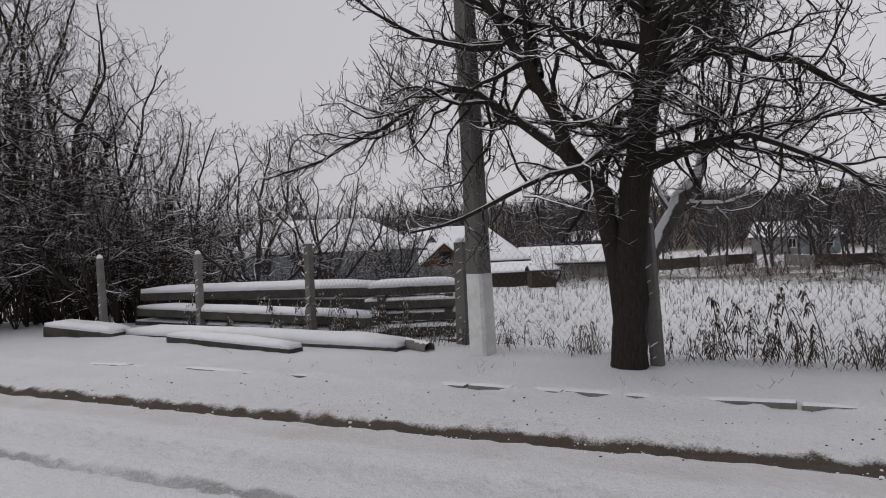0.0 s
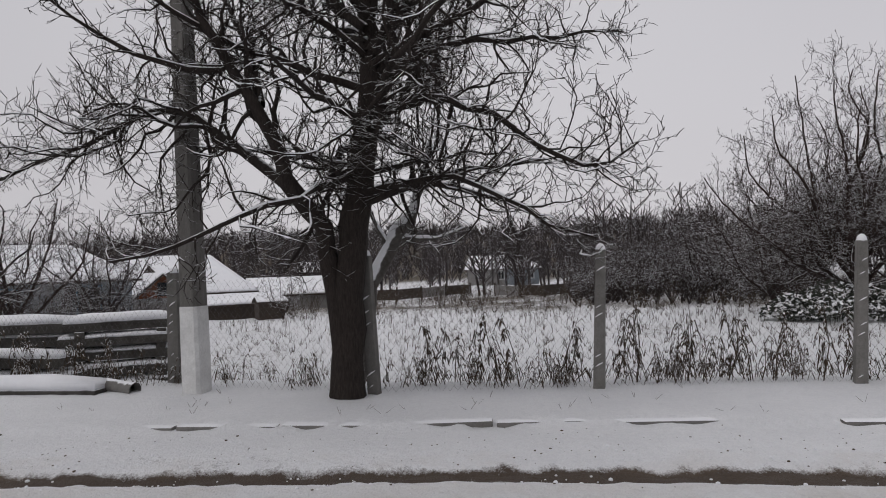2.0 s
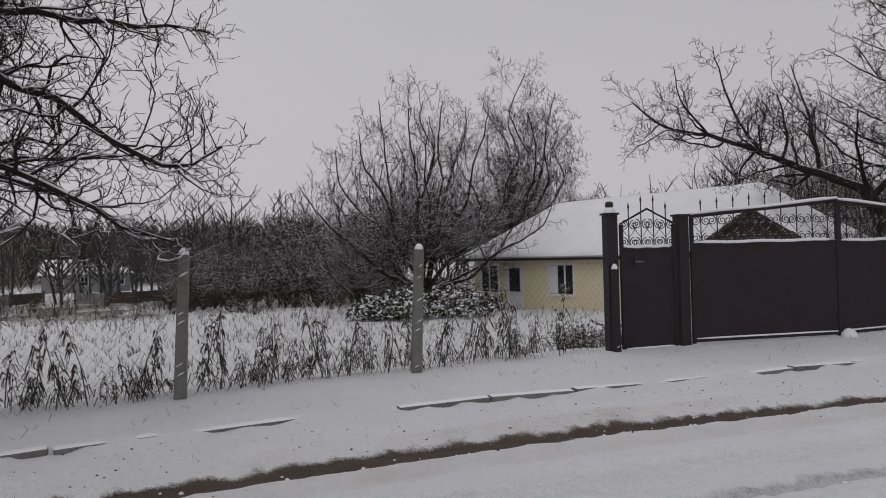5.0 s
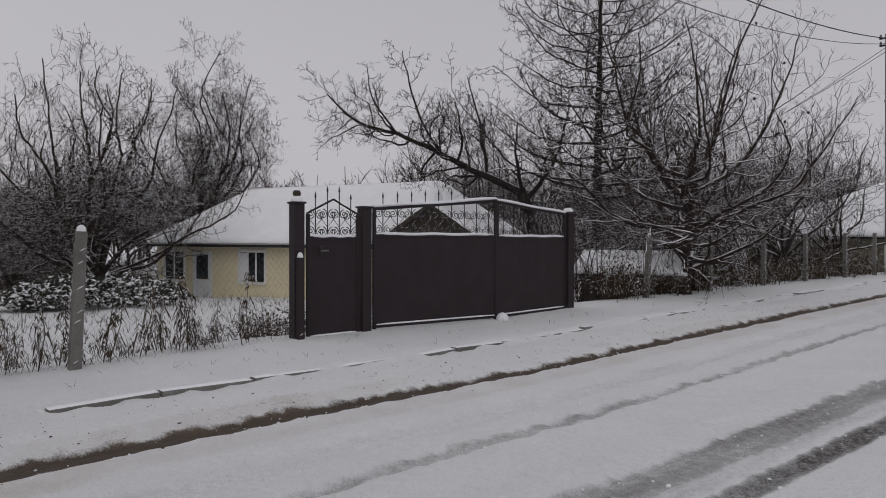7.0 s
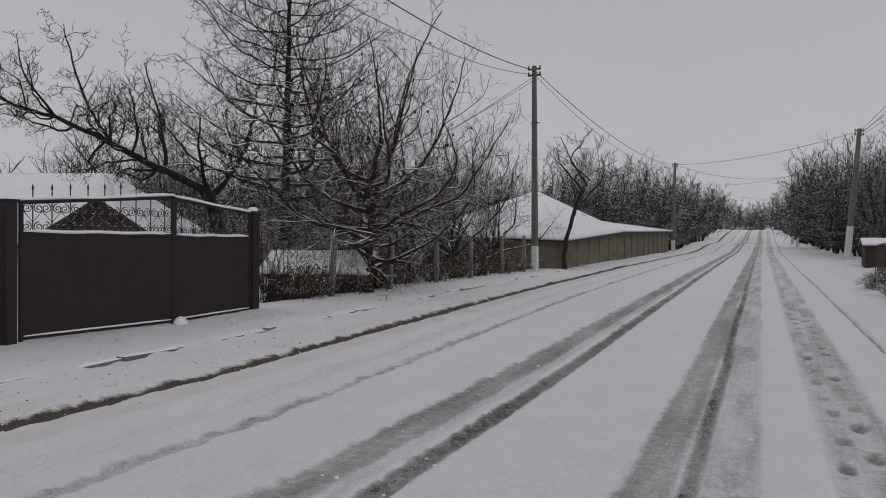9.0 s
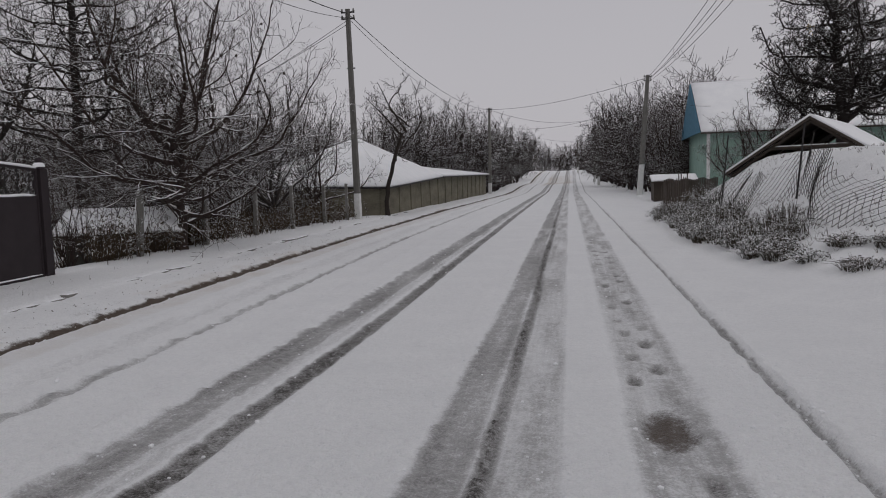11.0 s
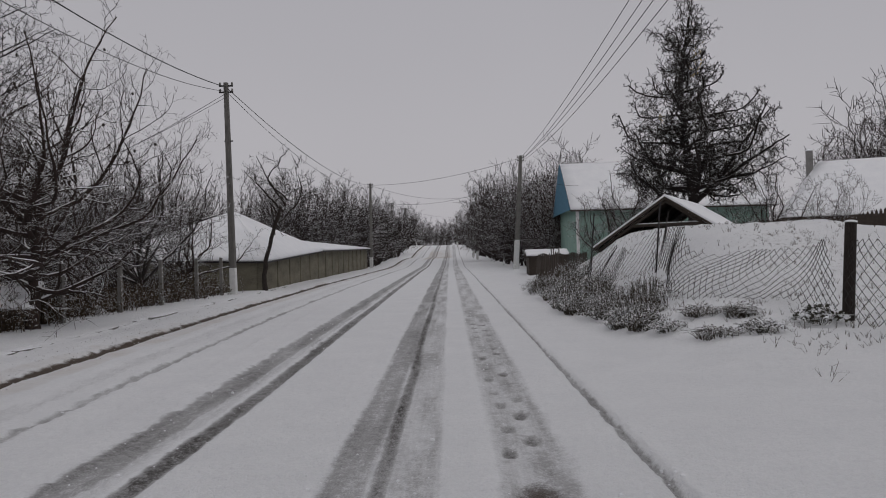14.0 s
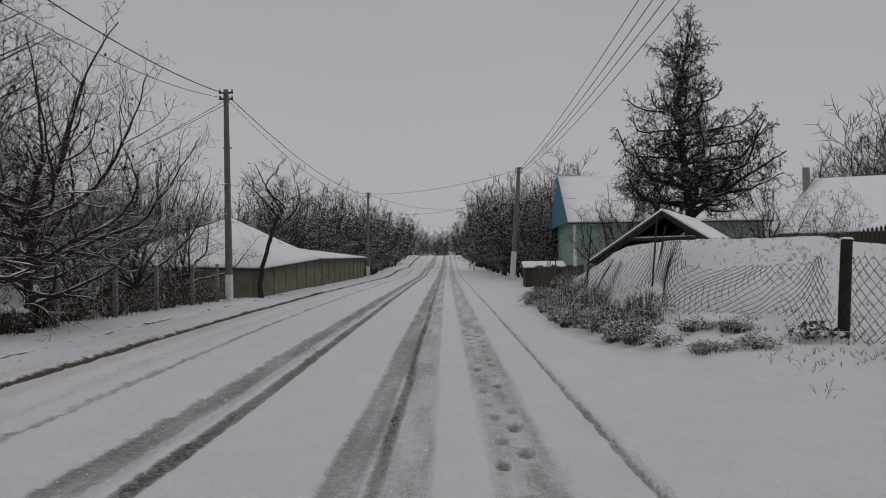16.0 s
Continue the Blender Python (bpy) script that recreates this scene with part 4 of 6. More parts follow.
t = Tubes()                                   # wavy edge of the roof sheets
for k in range(int(LH / 0.18)):
    x = -0.4 + 0.18 * k
    t.add([(x, -0.50, 2.36), (x + 0.09, -0.50, 2.395), (x + 0.18, -0.50, 2.36)], [0.012] * 3, 4)
link("corrugated_edge", t.mesh("corrugated_edge"), M_iron, yh)

# the far-off homestead beyond the stack
bh = gable_house("blue_house", facing(146, 36, -8, -1.2), 10.0, 6.5, 2.7, 1.5, M_bluegrey, "low grey-blue house with light blue window surrounds", over=0.4, hip=2.4, seed=5)
for x in (2.2, 5.0, 8.2):
    window(bh, x, -0.02, 0.95, 0.9, 1.25, M_blue, 2, "light blue window surround")
oh = gable_house("farmhouse", facing(125.7, 38.5, 88, -1.5), 4.0, 2.9, 1.75, 1.25, M_plaster, "farmhouse with rust-red boarded gable and snowy roof", over=0.4, gable=M_rust, seed=9)
window(oh, 2.0, -0.02, 0.5, 0.9, 1.0, M_white)
boxed("attic_window", (-0.05, 0.03, 1.1, 1.75, 1.85, 2.55), M_glass, oh, "dark attic opening", 0.005)
ow = gable_house("white_house", facing(132.8, 45, 0, -1.5), 9.0, 7.0, 1.95, 2.1, M_plaster, "large house with a wide snowy roof behind trees", over=0.4, hip=2.0, seed=12)
for x in (3.2, 5.8):
    dm = new("dormer")
    dm.parent = ow
    bm = bmesh.new()
    for yy in (1.6, 3.2):
        poly(bm, [(x - 0.6, yy, 2.75), (x + 0.6, yy, 2.75), (x, yy, 3.5)])
    bm.faces.ensure_lookup_table()
    a, b = bm.faces[0].verts[:], bm.faces[1].verts[:]
    for i in range(3):
        bm.faces.new((a[i], a[(i + 1) % 3], b[(i + 1) % 3], b[i]))
    bmesh.ops.recalc_face_normals(bm, faces=bm.faces)
    part("dormer_body", bm, M_wood, dm)
sh = gable_house("grey_shed", facing(125.3, 36, 12, -1.55), 4.2, 3.6, 1.45, 0.35, M_wood, "dark weathered plank shed with thin snow on top", "shed", over=0.2, seed=15)
ls = gable_house("long_barn", facing(121.8, 46, -6, -1.7), 6.2, 4.4, 1.7, 0.9, M_plaster, "long grey barn with snowy roof across the field", "barn", over=0.3, seed=18)
to = gable_house("outhouse", facing(120.9, 34, 10, -1.55), 1.15, 1.3, 1.6, 0.2, M_wood, "small dark wooden outhouse standing in the snowy field", "outhouse", over=0.1, snow=0.06, seed=20)
boxed("door", (0.2, 1.0, -0.05, -0.004, 0.05, 1.5), M_wood, to, "plank door", 0.01)
for i, (az, d, L, wall) in enumerate(((104.2, 100, 7, M_plaster), (100.6, 96, 4, M_bluegrey), (118, 140, 12, M_wood), (138, 95, 12, M_plaster))):
    gx_, gy_, gz_ = at(az, d)
    fh = gable_house("far_house", pose(gx_, gy_, gz_, 0, 0, az + (20 if i % 2 else -15)), L, 5.5, 2.5, 1.7, wall, "distant village house with snow on its roof", "house", group="distant houses", hip=1.4 if i % 2 else 0, seed=30 + i)
    window(fh, L * 0.3, -0.02, 0.9, 0.8, 1.1)
    window(fh, L * 0.7, -0.02, 0.9, 0.8, 1.1)

# the long rendered yard wall and the pyramid-roofed outbuilding by the road
def strip_wall(name, pts, thick, material, label, cap):
    """Wall panels along plan points with foot and top heights."""
    w = thing(name, pose(0, 0, 0), label, "wall", kind="structure")
    for (xa, ya, za, ha), (xb, yb, zb, hb) in zip(pts[:-1], pts[1:]):
        n = max(1, round(math.hypot(xb - xa, yb - ya) / 2.6))
        for i in range(n):
            f0, f1 = i / n, (i + 1) / n
            A = [v0 + (v1 - v0) * f0 for v0, v1 in zip((xa, ya, za, ha), (xb, yb, zb, hb))]
            B = [v0 + (v1 - v0) * f1 for v0, v1 in zip((xa, ya, za, ha), (xb, yb, zb, hb))]
            d = Vector((B[0] - A[0], B[1] - A[1]))
            nrm = Vector((-d.y, d.x)).normalized() * thick
            s = d.normalized() * 0.02
            bm = bmesh.new()
            ring = []
            for p, sg in ((A, 1), (B, -1)):
                bx_, by_ = p[0] + sg * s.x, p[1] + sg * s.y
                ring.append([bm.verts.new(q) for q in ((bx_, by_, p[2] - 0.4), (bx_ + nrm.x, by_ + nrm.y, p[2] - 0.4), (bx_ + nrm.x, by_ + nrm.y, p[3]), (bx_, by_, p[3]))])
            for i4 in range(4):
                bm.faces.new((ring[0][i4], ring[0][(i4 + 1) % 4], ring[1][(i4 + 1) % 4], ring[1][i4]))
            bm.faces.new(ring[0])
            bm.faces.new(ring[1])
            bmesh.ops.recalc_face_normals(bm, faces=bm.faces)
            part("wall_panel", bm, material, w)
            x0, y0 = A[0] + nrm.x * 0.5, A[1] + nrm.y * 0.5
            boxed("wall_pier", (-0.12, 0.12, -thick * 0.75, thick * 0.75, -0.4, A[3] - A[2]), material, w, "", 0.01, pose(x0, y0, A[2], 0, 0, math.degrees(math.atan2(d.y, d.x))))
    return w


WALL = [(-8.35, 31.0, 0.35, 1.72), (-8.25, 43.0, 0.50, 2.22), (-8.35, 68.5, 0.80, 2.66)]
strip_wall("wall_roadside", WALL, 0.2, M_render, "long stained grey-ochre rendered wall with snowy coping", 0.1)
ob_ = thing("outbuilding", pose(0, 0, 0), "low outbuilding with a snowy pyramid roof behind the wall", "outbuilding")
P = dict(a=(-8.6, 30.9), b=(-16.2, 33.2), c=(-16.4, 44.5), d=(-8.5, 43.2))
for (xa, ya), (xb, yb) in ((P["a"], P["b"]), (P["b"], P["c"])):
    L = math.hypot(xb - xa, yb - ya)
    boxed("side_wall", (0, L, -0.1, 0.1, -0.6, 1.45), M_render, ob_, "", 0.01, pose(xa, ya, 0.2, 0, 0, math.degrees(math.atan2(yb - ya, xb - xa))))
apex = (-11.4, 36.6, 4.25)
EA, EB, EC, ED = (-8.05, 30.5, 1.66), (-16.9, 32.8, 1.92), (-17.0, 45, 2.1), (-8.0, 43.4, 2.24)
for i, (p, q) in enumerate(((EA, EB), (EB, EC), (EC, ED), (ED, EA))):
    slab("roof_plane", (p, q, apex), 0.08, M_iron, ob_)
    snow_slab("roof_snow", (p, q, apex, apex), 0.15, ob_, 0.05, 16, 50 + i)
lean = thing("lean_to_roof", pose(0, 0, 0), "long low snow-covered lean-to roof along the wall", "roof")
RZ = ((-7.95, 43.45, 2.26), (-8.05, 69, 2.70), (-11.5, 69, 3.1), (-13, 43.45, 3.3))
slab("roof_plane", RZ, 0.08, M_iron, lean)
snow_slab("roof_snow", RZ, 0.15, lean, 0.05, 18, 60)
boxed("post", (-11.6, -11.4, 68.6, 68.8, 0.2, 3.0), M_wood, lean)
boxed("post", (-12.9, -12.7, 43.7, 43.9, 0.2, 3.15), M_wood, lean)
hut = gable_house("garden_shed", facing(38.6, 19.6, -14, -0.55), 2.5, 2.6, 1.32, 0.45, M_oldconcrete, "low grey block shed with a snowy flat roof", "shed", over=0.25, snow=0.14, seed=70)

ys = gable_house("yard_shed", facing(46.5, 19.5, 80, -0.35), 2.8, 2.9, 1.95, 1.0, M_wood, "dark plank shed with a snowy gable roof in the yard", "shed", over=0.25, snow=0.05, seed=72)
boxed("door", (0.9, 1.7, -0.05, -0.004, 0.05, 1.7), M_wood, ys, "plank door", 0.01)

# right side: the painted house, the dark house beside it and the cellar roof
gh = gable_house("green_house", pose(*at(-10.1, 47.5, 1.6), 0, 0, -1.2), 12.6, 8.0, 3.28, 3.2, M_green, "long house with pale green walls and snowy roof", over=0.45, gable=M_blue, hip=0, seed=80)
bm = bmesh.new()
tri = [[bm.verts.new((x, y, z)) for y, z in ((-0.42, 2.93), (8.42, 2.93), (4.0, 6.46))] for x in (-0.53, -0.47)]
bm.faces.new(tri[0])
bm.faces.new(tri[1])
for i in range(3):
    bm.faces.new((tri[0][i], tri[0][(i + 1) % 3], tri[1][(i + 1) % 3], tri[1][i]))
bmesh.ops.recalc_face_normals(bm, faces=bm.faces)
part("gable_cladding", bm, M_blue, gh, "bright blue painted boards")
boxed("corner_strip", (-0.03, 0.16, -0.03, 0.16, -0.6, 2.9), M_white, gh, "pale corner strip", 0.01)
for x, z in ((7.4, 5.7),):
    ch = new("chimney")
    ch.parent = gh
    boxed("stack", (x - 0.22, x + 0.22, 3.2, 3.7, z, z + 1.5), M_plaster, ch, "grey plastered", 0.02)
    mound_cap("chimney_snow", 0.3, 0.12, pose(x, 3.45, z + 1.5), ch)
dh = gable_house("brown_house", pose(*at(-25.7, 48, 1.6), 0, 0, -22), 15, 8.0, 2.35, 3.2, M_wood, "dark timber house with deep snowy eaves", over=0.6, hip=2.0, seed=85)
bc = new("chimney")
bc.parent = dh
boxed("stack", (1.2, 1.6, 3.3, 3.7, 4.6, 6.3), M_plaster, bc, "grey plastered", 0.02)
mound_cap("chimney_snow", 0.26, 0.12, pose(1.4, 3.5, 6.3), bc)
cs = facing(-11.6, 26.5, -18, 1.05)
cr = thing("cellar_roof", cs, "snowy gable roof of dark timber over a cellar entrance", "shed")
Lc, Dc, Hc, Rc = 5.0, 6.0, 0.75, 1.72
for i, pl in enumerate((((-0.1, -0.2, Hc), (-0.1, Dc, Hc), (Lc / 2, Dc, Hc + Rc), (Lc / 2, -0.2, Hc + Rc)), ((Lc / 2, -0.2, Hc + Rc), (Lc / 2, Dc, Hc + Rc), (Lc + 0.1, Dc, Hc), (Lc + 0.1, -0.2, Hc)))):
    slab("roof_plane", pl, 0.09, M_wood, cr)
    snow_slab("roof_snow", pl, 0.14, cr, 0.04, 14, 90 + i)
for yy in (0.0, 2.0, 4.0, 5.8):
    for (xa, za), (xb, zb) in (((0.05, Hc - 0.1), (Lc / 2, Hc + Rc - 0.13)), ((Lc / 2, Hc + Rc - 0.13), (Lc - 0.05, Hc - 0.1)), ((Lc * 0.27, Hc + Rc * 0.5 - 0.1), (Lc * 0.73, Hc + Rc * 0.5 - 0.1))):
        t = Tubes()
        t.add([(xa, yy, za), (xb, yy, zb)], [0.075, 0.075], 4)
        link("rafter", t.mesh("rafter"), M_wood, cr)
boxed("end_boards", (0.3, Lc - 0.3, Dc - 0.1, Dc - 0.05, -0.6, Hc + 0.5), M_wood, cr)
for x in (0.15, Lc - 0.15):
    for yy in (0.1, Dc - 0.2):
        boxed("corner_post", (x - 0.08, x + 0.08, yy - 0.08, yy + 0.08, -1.2, Hc), M_wood, cr, "", 0.01)


# ---- the old walnut by the fence ----
WX, WY, WZ = at(114.0, 8.35)


def w(px, up, deep=0.0):
    """Local point of the walnut: metres to the right, up and away."""
    a = radians(112.0)
    k = 1 + deep / 8.7
    return (math.cos(a) * px * k - math.sin(a) * deep, math.sin(a) * px * k + math.cos(a) * deep, up * k if up > 1.5 else up)


WALNUT_LIMBS = [
    ([w(0, -0.25), w(0.02, 0.75), w(0.08, 1.5), w(0.14, 2.1)], 0.190, 0.165, 0),
    ([w(0.12, 1.9), w(0.28, 2.7), w(0.39, 3.4), w(0.37, 4.0, 0.1), w(0.30, 4.6, 0.2), w(0.28, 5.4, 0.2), w(0.35, 6.4, 0.1), w(0.5, 7.4)], 0.178, 0.03, 25),
    ([w(-0.03, 0.5), w(-0.07, 1.2), w(-0.14, 1.75), w(-0.32, 2.15, -0.1), w(-0.60, 2.5, -0.2)], 0.125, 0.098, 0),
    ([w(-0.60, 2.45, -0.2), w(-0.72, 3.0, -0.3), w(-0.88, 3.5, -0.4), w(-1.25, 3.8, -0.5), w(-1.4, 4.4, -0.6), w(-1.65, 5.2, -0.6), w(-1.7, 6.2, -0.5)], 0.093, 0.02, 25),
    ([w(-0.55, 2.42, -0.2), w(-0.95, 2.68, 0.2), w(-1.55, 3.1, 0.5), w(-2.05, 3.3, 0.8), w(-2.5, 2.95, 1.0), w(-3.1, 2.65, 1.1), w(-3.7, 2.4, 1.2), w(-4.5, 2.2, 1.3)], 0.074, 0.014, 38),
    ([w(-1.25, 3.8, -0.5), w(-1.9, 3.9, -0.7), w(-2.5, 4.2, -0.8), w(-3.1, 4.7, -0.8)], 0.043, 0.012, 16),
    ([w(0.37, 3.15), w(0.8, 3.5, -0.6), w(1.25, 3.55, -1.0), w(1.85, 3.45, -1.3), w(2.35, 3.1, -1.5), w(2.85, 2.85, -1.6), w(3.2, 2.9, -1.6), w(3.55, 3.15, -1.6)], 0.056, 0.010, 38),
    ([w(0.37, 3.9), w(0.75, 4.4, 0.3), w(1.25, 4.75, 0.6), w(1.8, 5.3, 0.8), w(2.3, 6.1, 0.9)], 0.085, 0.018, 24),
    ([w(0.25, 2.3), w(0.75, 2.55, -0.7), w(1.35, 2.75, -1.2), w(1.95, 2.55, -1.5), w(2.4, 2.2, -1.7), w(3.0, 2.1, -1.8)], 0.050, 0.010, 30),
    ([w(0.25, 2.2), w(0.75, 2.35, 0.6), w(1.4, 2.2, 1.0), w(1.8, 1.95, 1.2), w(2.3, 1.9, 1.4)], 0.064, 0.015, 18),
    ([w(0.40, 3.5), w(1.0, 4.05, -0.3), w(1.65, 4.15, -0.5), w(2.35, 4.1, -0.6), w(2.9, 4.35, -0.7), w(3.4, 4.3, -0.8)], 0.054, 0.010, 34),
    ([w(0.34, 4.2), w(-0.2, 4.6, 0.4), w(-0.5, 5.1, 0.7), w(-0.8, 5.9, 0.9)], 0.064, 0.015, 19),
    ([w(0.12, 2.5), w(-0.4, 2.45, -0.9), w(-1.1, 2.35, -1.4), w(-1.7, 2.1, -1.7), w(-2.4, 2.0, -1.8)], 0.047, 0.012, 19),
    ([w(0.35, 3.0), w(0.1, 3.5, -1.0), w(-0.3, 3.9, -1.9), w(-0.6, 4.5, -2.6)], 0.060, 0.014, 19),
    ([w(0.35, 3.3), w(0.6, 3.8, 1.2), w(0.7, 4.2, 2.2), w(0.9, 4.9, 3.0)], 0.068, 0.016, 19),
    ([w(-0.85, 3.4, -0.4), w(-1.0, 3.9, 0.8), w(-1.4, 4.5, 1.8), w(-1.7, 5.2, 2.3)], 0.060, 0.015, 19),
    ([w(0.33, 4.9), w(0.9, 5.6, -0.6), w(1.6, 6.2, -1.0)], 0.051, 0.014, 18),
]
wl = np.random.default_rng(17)
for k in range(13):              # more limbs all round the crown
    a_, up0 = 2.4 * k + 0.5, 2.9 + 0.29 * k
    out_ = (3.7 - 0.15 * k) * wl.uniform(0.8, 1.1)
    c0 = w(0.36, up0)
    WALNUT_LIMBS.append(([c0, (c0[0] + 0.45 * out_ * math.cos(a_), c0[1] + 0.45 * out_ * math.sin(a_), up0 + 0.45), (c0[0] + out_ * math.cos(a_ + 0.2), c0[1] + out_ * math.sin(a_ + 0.2), up0 + 1.0 + 0.1 * k)], 0.055, 0.012, 20))
for k in range(7):               # low twiggy limbs round the fork
    a_, up0 = 2.4 * k + 1.1, 2.15 + 0.12 * k
    out_ = wl.uniform(1.5, 2.4)
    c0 = w(0.2, up0)
    WALNUT_LIMBS.append(([c0, (c0[0] + 0.5 * out_ * math.cos(a_), c0[1] + 0.5 * out_ * math.sin(a_), up0 + 0.25), (c0[0] + out_ * math.cos(a_ + 0.3), c0[1] + out_ * math.sin(a_ + 0.3), up0 + 0.35)], 0.04, 0.010, 22))
tree("walnut_tree", pose(WX, WY, WZ), "old bare walnut tree with dark ridged bark and snow-lined limbs", WALNUT_LIMBS, WALNUT, M_bark, 11, 0.0050)
M_snowbark = surface("snow-plastered bark", (0.05, 0.045, 0.04), (0.13, 0.12, 0.11), 9, 0.95, 0.6, 0.02, None, 30, 0.05)
SNOWY = [(1.0, 0.35, 50, 0.12, 0.05, 5), (2.0, 0.4, 50, 0.15, 0.05, 4), (0, 0, 0, 0.1, 0.0, 3)]
sx, sy, sz = at(113.0, 9.3)
tree("leaning_tree", pose(sx, sy, sz), "leaning forked tree trunk plastered with wet snow",
     [([w(-0.05, -0.3), w(0.02, 0.6), w(0.2, 1.25), w(0.42, 1.75), w(0.72, 2.1)], 0.12, 0.10, 0), ([w(0.70, 2.05), w(0.78, 2.35), w(0.95, 2.7), w(1.0, 3.1)], 0.075, 0.03, 3),
      ([w(0.45, 1.8), w(0.75, 1.85), w(1.05, 1.8), w(1.4, 1.95)], 0.055, 0.02, 4), ([w(0.42, 1.75), w(0.2, 2.1), w(0.1, 2.5)], 0.04, 0.012, 3)], SNOWY, M_snowbark, 4)


# ---- the other trees ----
def common_tree(name, az, d, height, trunk, spread, n, r, label, bark, seed, min_r, spec=BUSHY, group=""):
    rng = np.random.default_rng(seed)
    return tree(name, pose(*at(az, d)), label, simple_limbs(rng, height, trunk, spread, n, r), spec, bark, seed, min_r, group)


SPARSE = [(2.4, 0.40, 52, 0.14, 0.03, 5), (4.0, 0.42, 52, 0.2, 0.03, 4), (5.0, 0.42, 50, 0.22, 0.03, 3), (0, 0, 0, 0.16, 0.03, 3)]
ORCHARD = [(3.0, 0.40, 56, 0.20, 0.05, 5), (5.0, 0.46, 55, 0.25, 0.07, 4), (5.5, 0.5, 50, 0.22, 0.07, 3), (0, 0, 0, 0.18, 0.07, 3)]
common_tree("bushy_tree", 76.0, 27.5, 8.7, 0.9, 5.2, 18, 0.20, "broad many-stemmed bare tree with frosted dark twigs", M_bark_brown, 21, 0.0085)
common_tree("slender_tree", 68.3, 37, 11.6, 2.6, 4.2, 11, 0.20, "tall slender bare tree with reddish twigs behind the house", M_bark_far, 22, 0.010)
common_tree("thicket_tree", 84.5, 40, 6.2, 0.6, 4.2, 11, 0.14, "low bare thicket tree at the field's edge", M_bark_far, 23, 0.011)
common_tree("thicket_tree", 89.5, 52, 6.6, 0.6, 5.0, 11, 0.14, "low bare thicket tree beyond the snowy field", M_bark_far, 24, 0.013)
common_tree("thicket_tree", 80.8, 31, 6.6, 0.5, 4.0, 14, 0.12, "bare thicket tree with snow-lined twigs", M_bark_brown, 25, 0.009)
common_tree("roadside_tree", 157.5, 19.5, 9.0, 1.2, 4.0, 13, 0.19, "tall dense bare tree with frosted twigs", M_bark_brown, 26, 0.0065)
common_tree("roadside_tree", 164, 18.5, 8.6, 1.0, 3.6, 10, 0.19, "bare tree with dark frosted branches by the road", M_bark_brown, 27, 0.0065)
common_tree("plum_tree", 151, 19, 6.0, 0.9, 3.2, 11, 0.14, "bare plum tree with snow along its twigs", M_bark_brown, 28, 0.007)
common_tree("plum_tree", 142.8, 17, 4.7, 0.9, 2.5, 9, 0.12, "crooked bare plum tree with snow along its branches", M_bark_grey, 29, 0.006)
common_tree("plum_tree", 137.5, 19.5, 4.6, 0.8, 2.6, 9, 0.12, "bare plum tree before the blue house", M_bark_brown, 30, 0.007)
common_tree("plum_tree", 131.5, 26, 5.0, 0.5, 2.4, 9, 0.10, "dense conical bare tree beside the farmhouse", M_bark_far, 31, 0.009)
common_tree("plum_tree", 147.5, 28, 6.2, 0.7, 3.2, 10, 0.13, "bare garden tree in front of the house", M_bark_far, 32, 0.009)
common_tree("sapling", 119.0, 33, 2.6, 0.2, 1.2, 7, 0.05, "small bare bush standing in the field", M_bark_brown, 33, 0.008)

common_tree("roadside_bush", 153.5, 17.5, 4.4, 0.25, 2.6, 11, 0.07, "dense low bare bush with frosted twigs", M_bark_brown, 34, 0.0065)
common_tree("roadside_bush", 160.5, 19, 5.2, 0.25, 2.8, 12, 0.08, "dense bare bush behind the roadside tree", M_bark_brown, 35, 0.0065)

# behind the gate: the leaning walnut, the tall straight tree and the orchard trees
rng = np.random.default_rng(40)


def v(az, x, up, deep=0.0):
    a = radians(az)
    return (math.cos(a) * x - math.sin(a) * deep, math.sin(a) * x + math.cos(a) * deep, up)


tree("yard_walnut", pose(*at(42.2, 21.5)), "bare leaning walnut with a long arching limb over the roof",
     [([v(42, 0, -0.3), v(42, 0.05, 1.4), v(42, -0.25, 2.8), v(42, -0.5, 3.3)], 0.23, 0.17, 0),
      ([v(42, -0.45, 3.2), v(42, -1.5, 3.7), v(42, -2.9, 4.4, -0.3), v(42, -4.2, 5.0, -0.5), v(42, -5.4, 5.3, -0.6), v(42, -6.3, 6.2, -0.6)], 0.13, 0.02, 26),
      ([v(42, -2.9, 4.4, -0.3), v(42, -3.5, 5.4), v(42, -3.9, 6.6), v(42, -4.1, 7.6)], 0.06, 0.012, 13),
      ([v(42, -1.5, 3.7), v(42, -1.6, 4.8, 0.6), v(42, -1.9, 6.0, 1.0), v(42, -2.2, 7.0, 1.2)], 0.07, 0.014, 14),
      ([v(42, -0.3, 3.0), v(42, 0.5, 4.0, 0.5), v(42, 0.9, 5.2, 0.8), v(42, 1.0, 6.3, 0.9)], 0.09, 0.015, 14),
      ([v(42, -0.4, 3.2), v(42, -0.6, 4.3, -1.2), v(42, -0.5, 5.0, -2.2)], 0.07, 0.015, 11),
      ([v(42, -4.2, 5.0, -0.5), v(42, -4.9, 6.0, -0.8), v(42, -5.0, 7.0, -0.9)], 0.04, 0.01, 10)], WALNUT, M_bark_dark, 41, 0.007, snowy=0.5)
tall = [([v(37, 0, -0.3), v(37, 0.0, 4), v(37, 0.08, 8), v(37, 0.15, 12.5)], 0.24, 0.03, 0)]
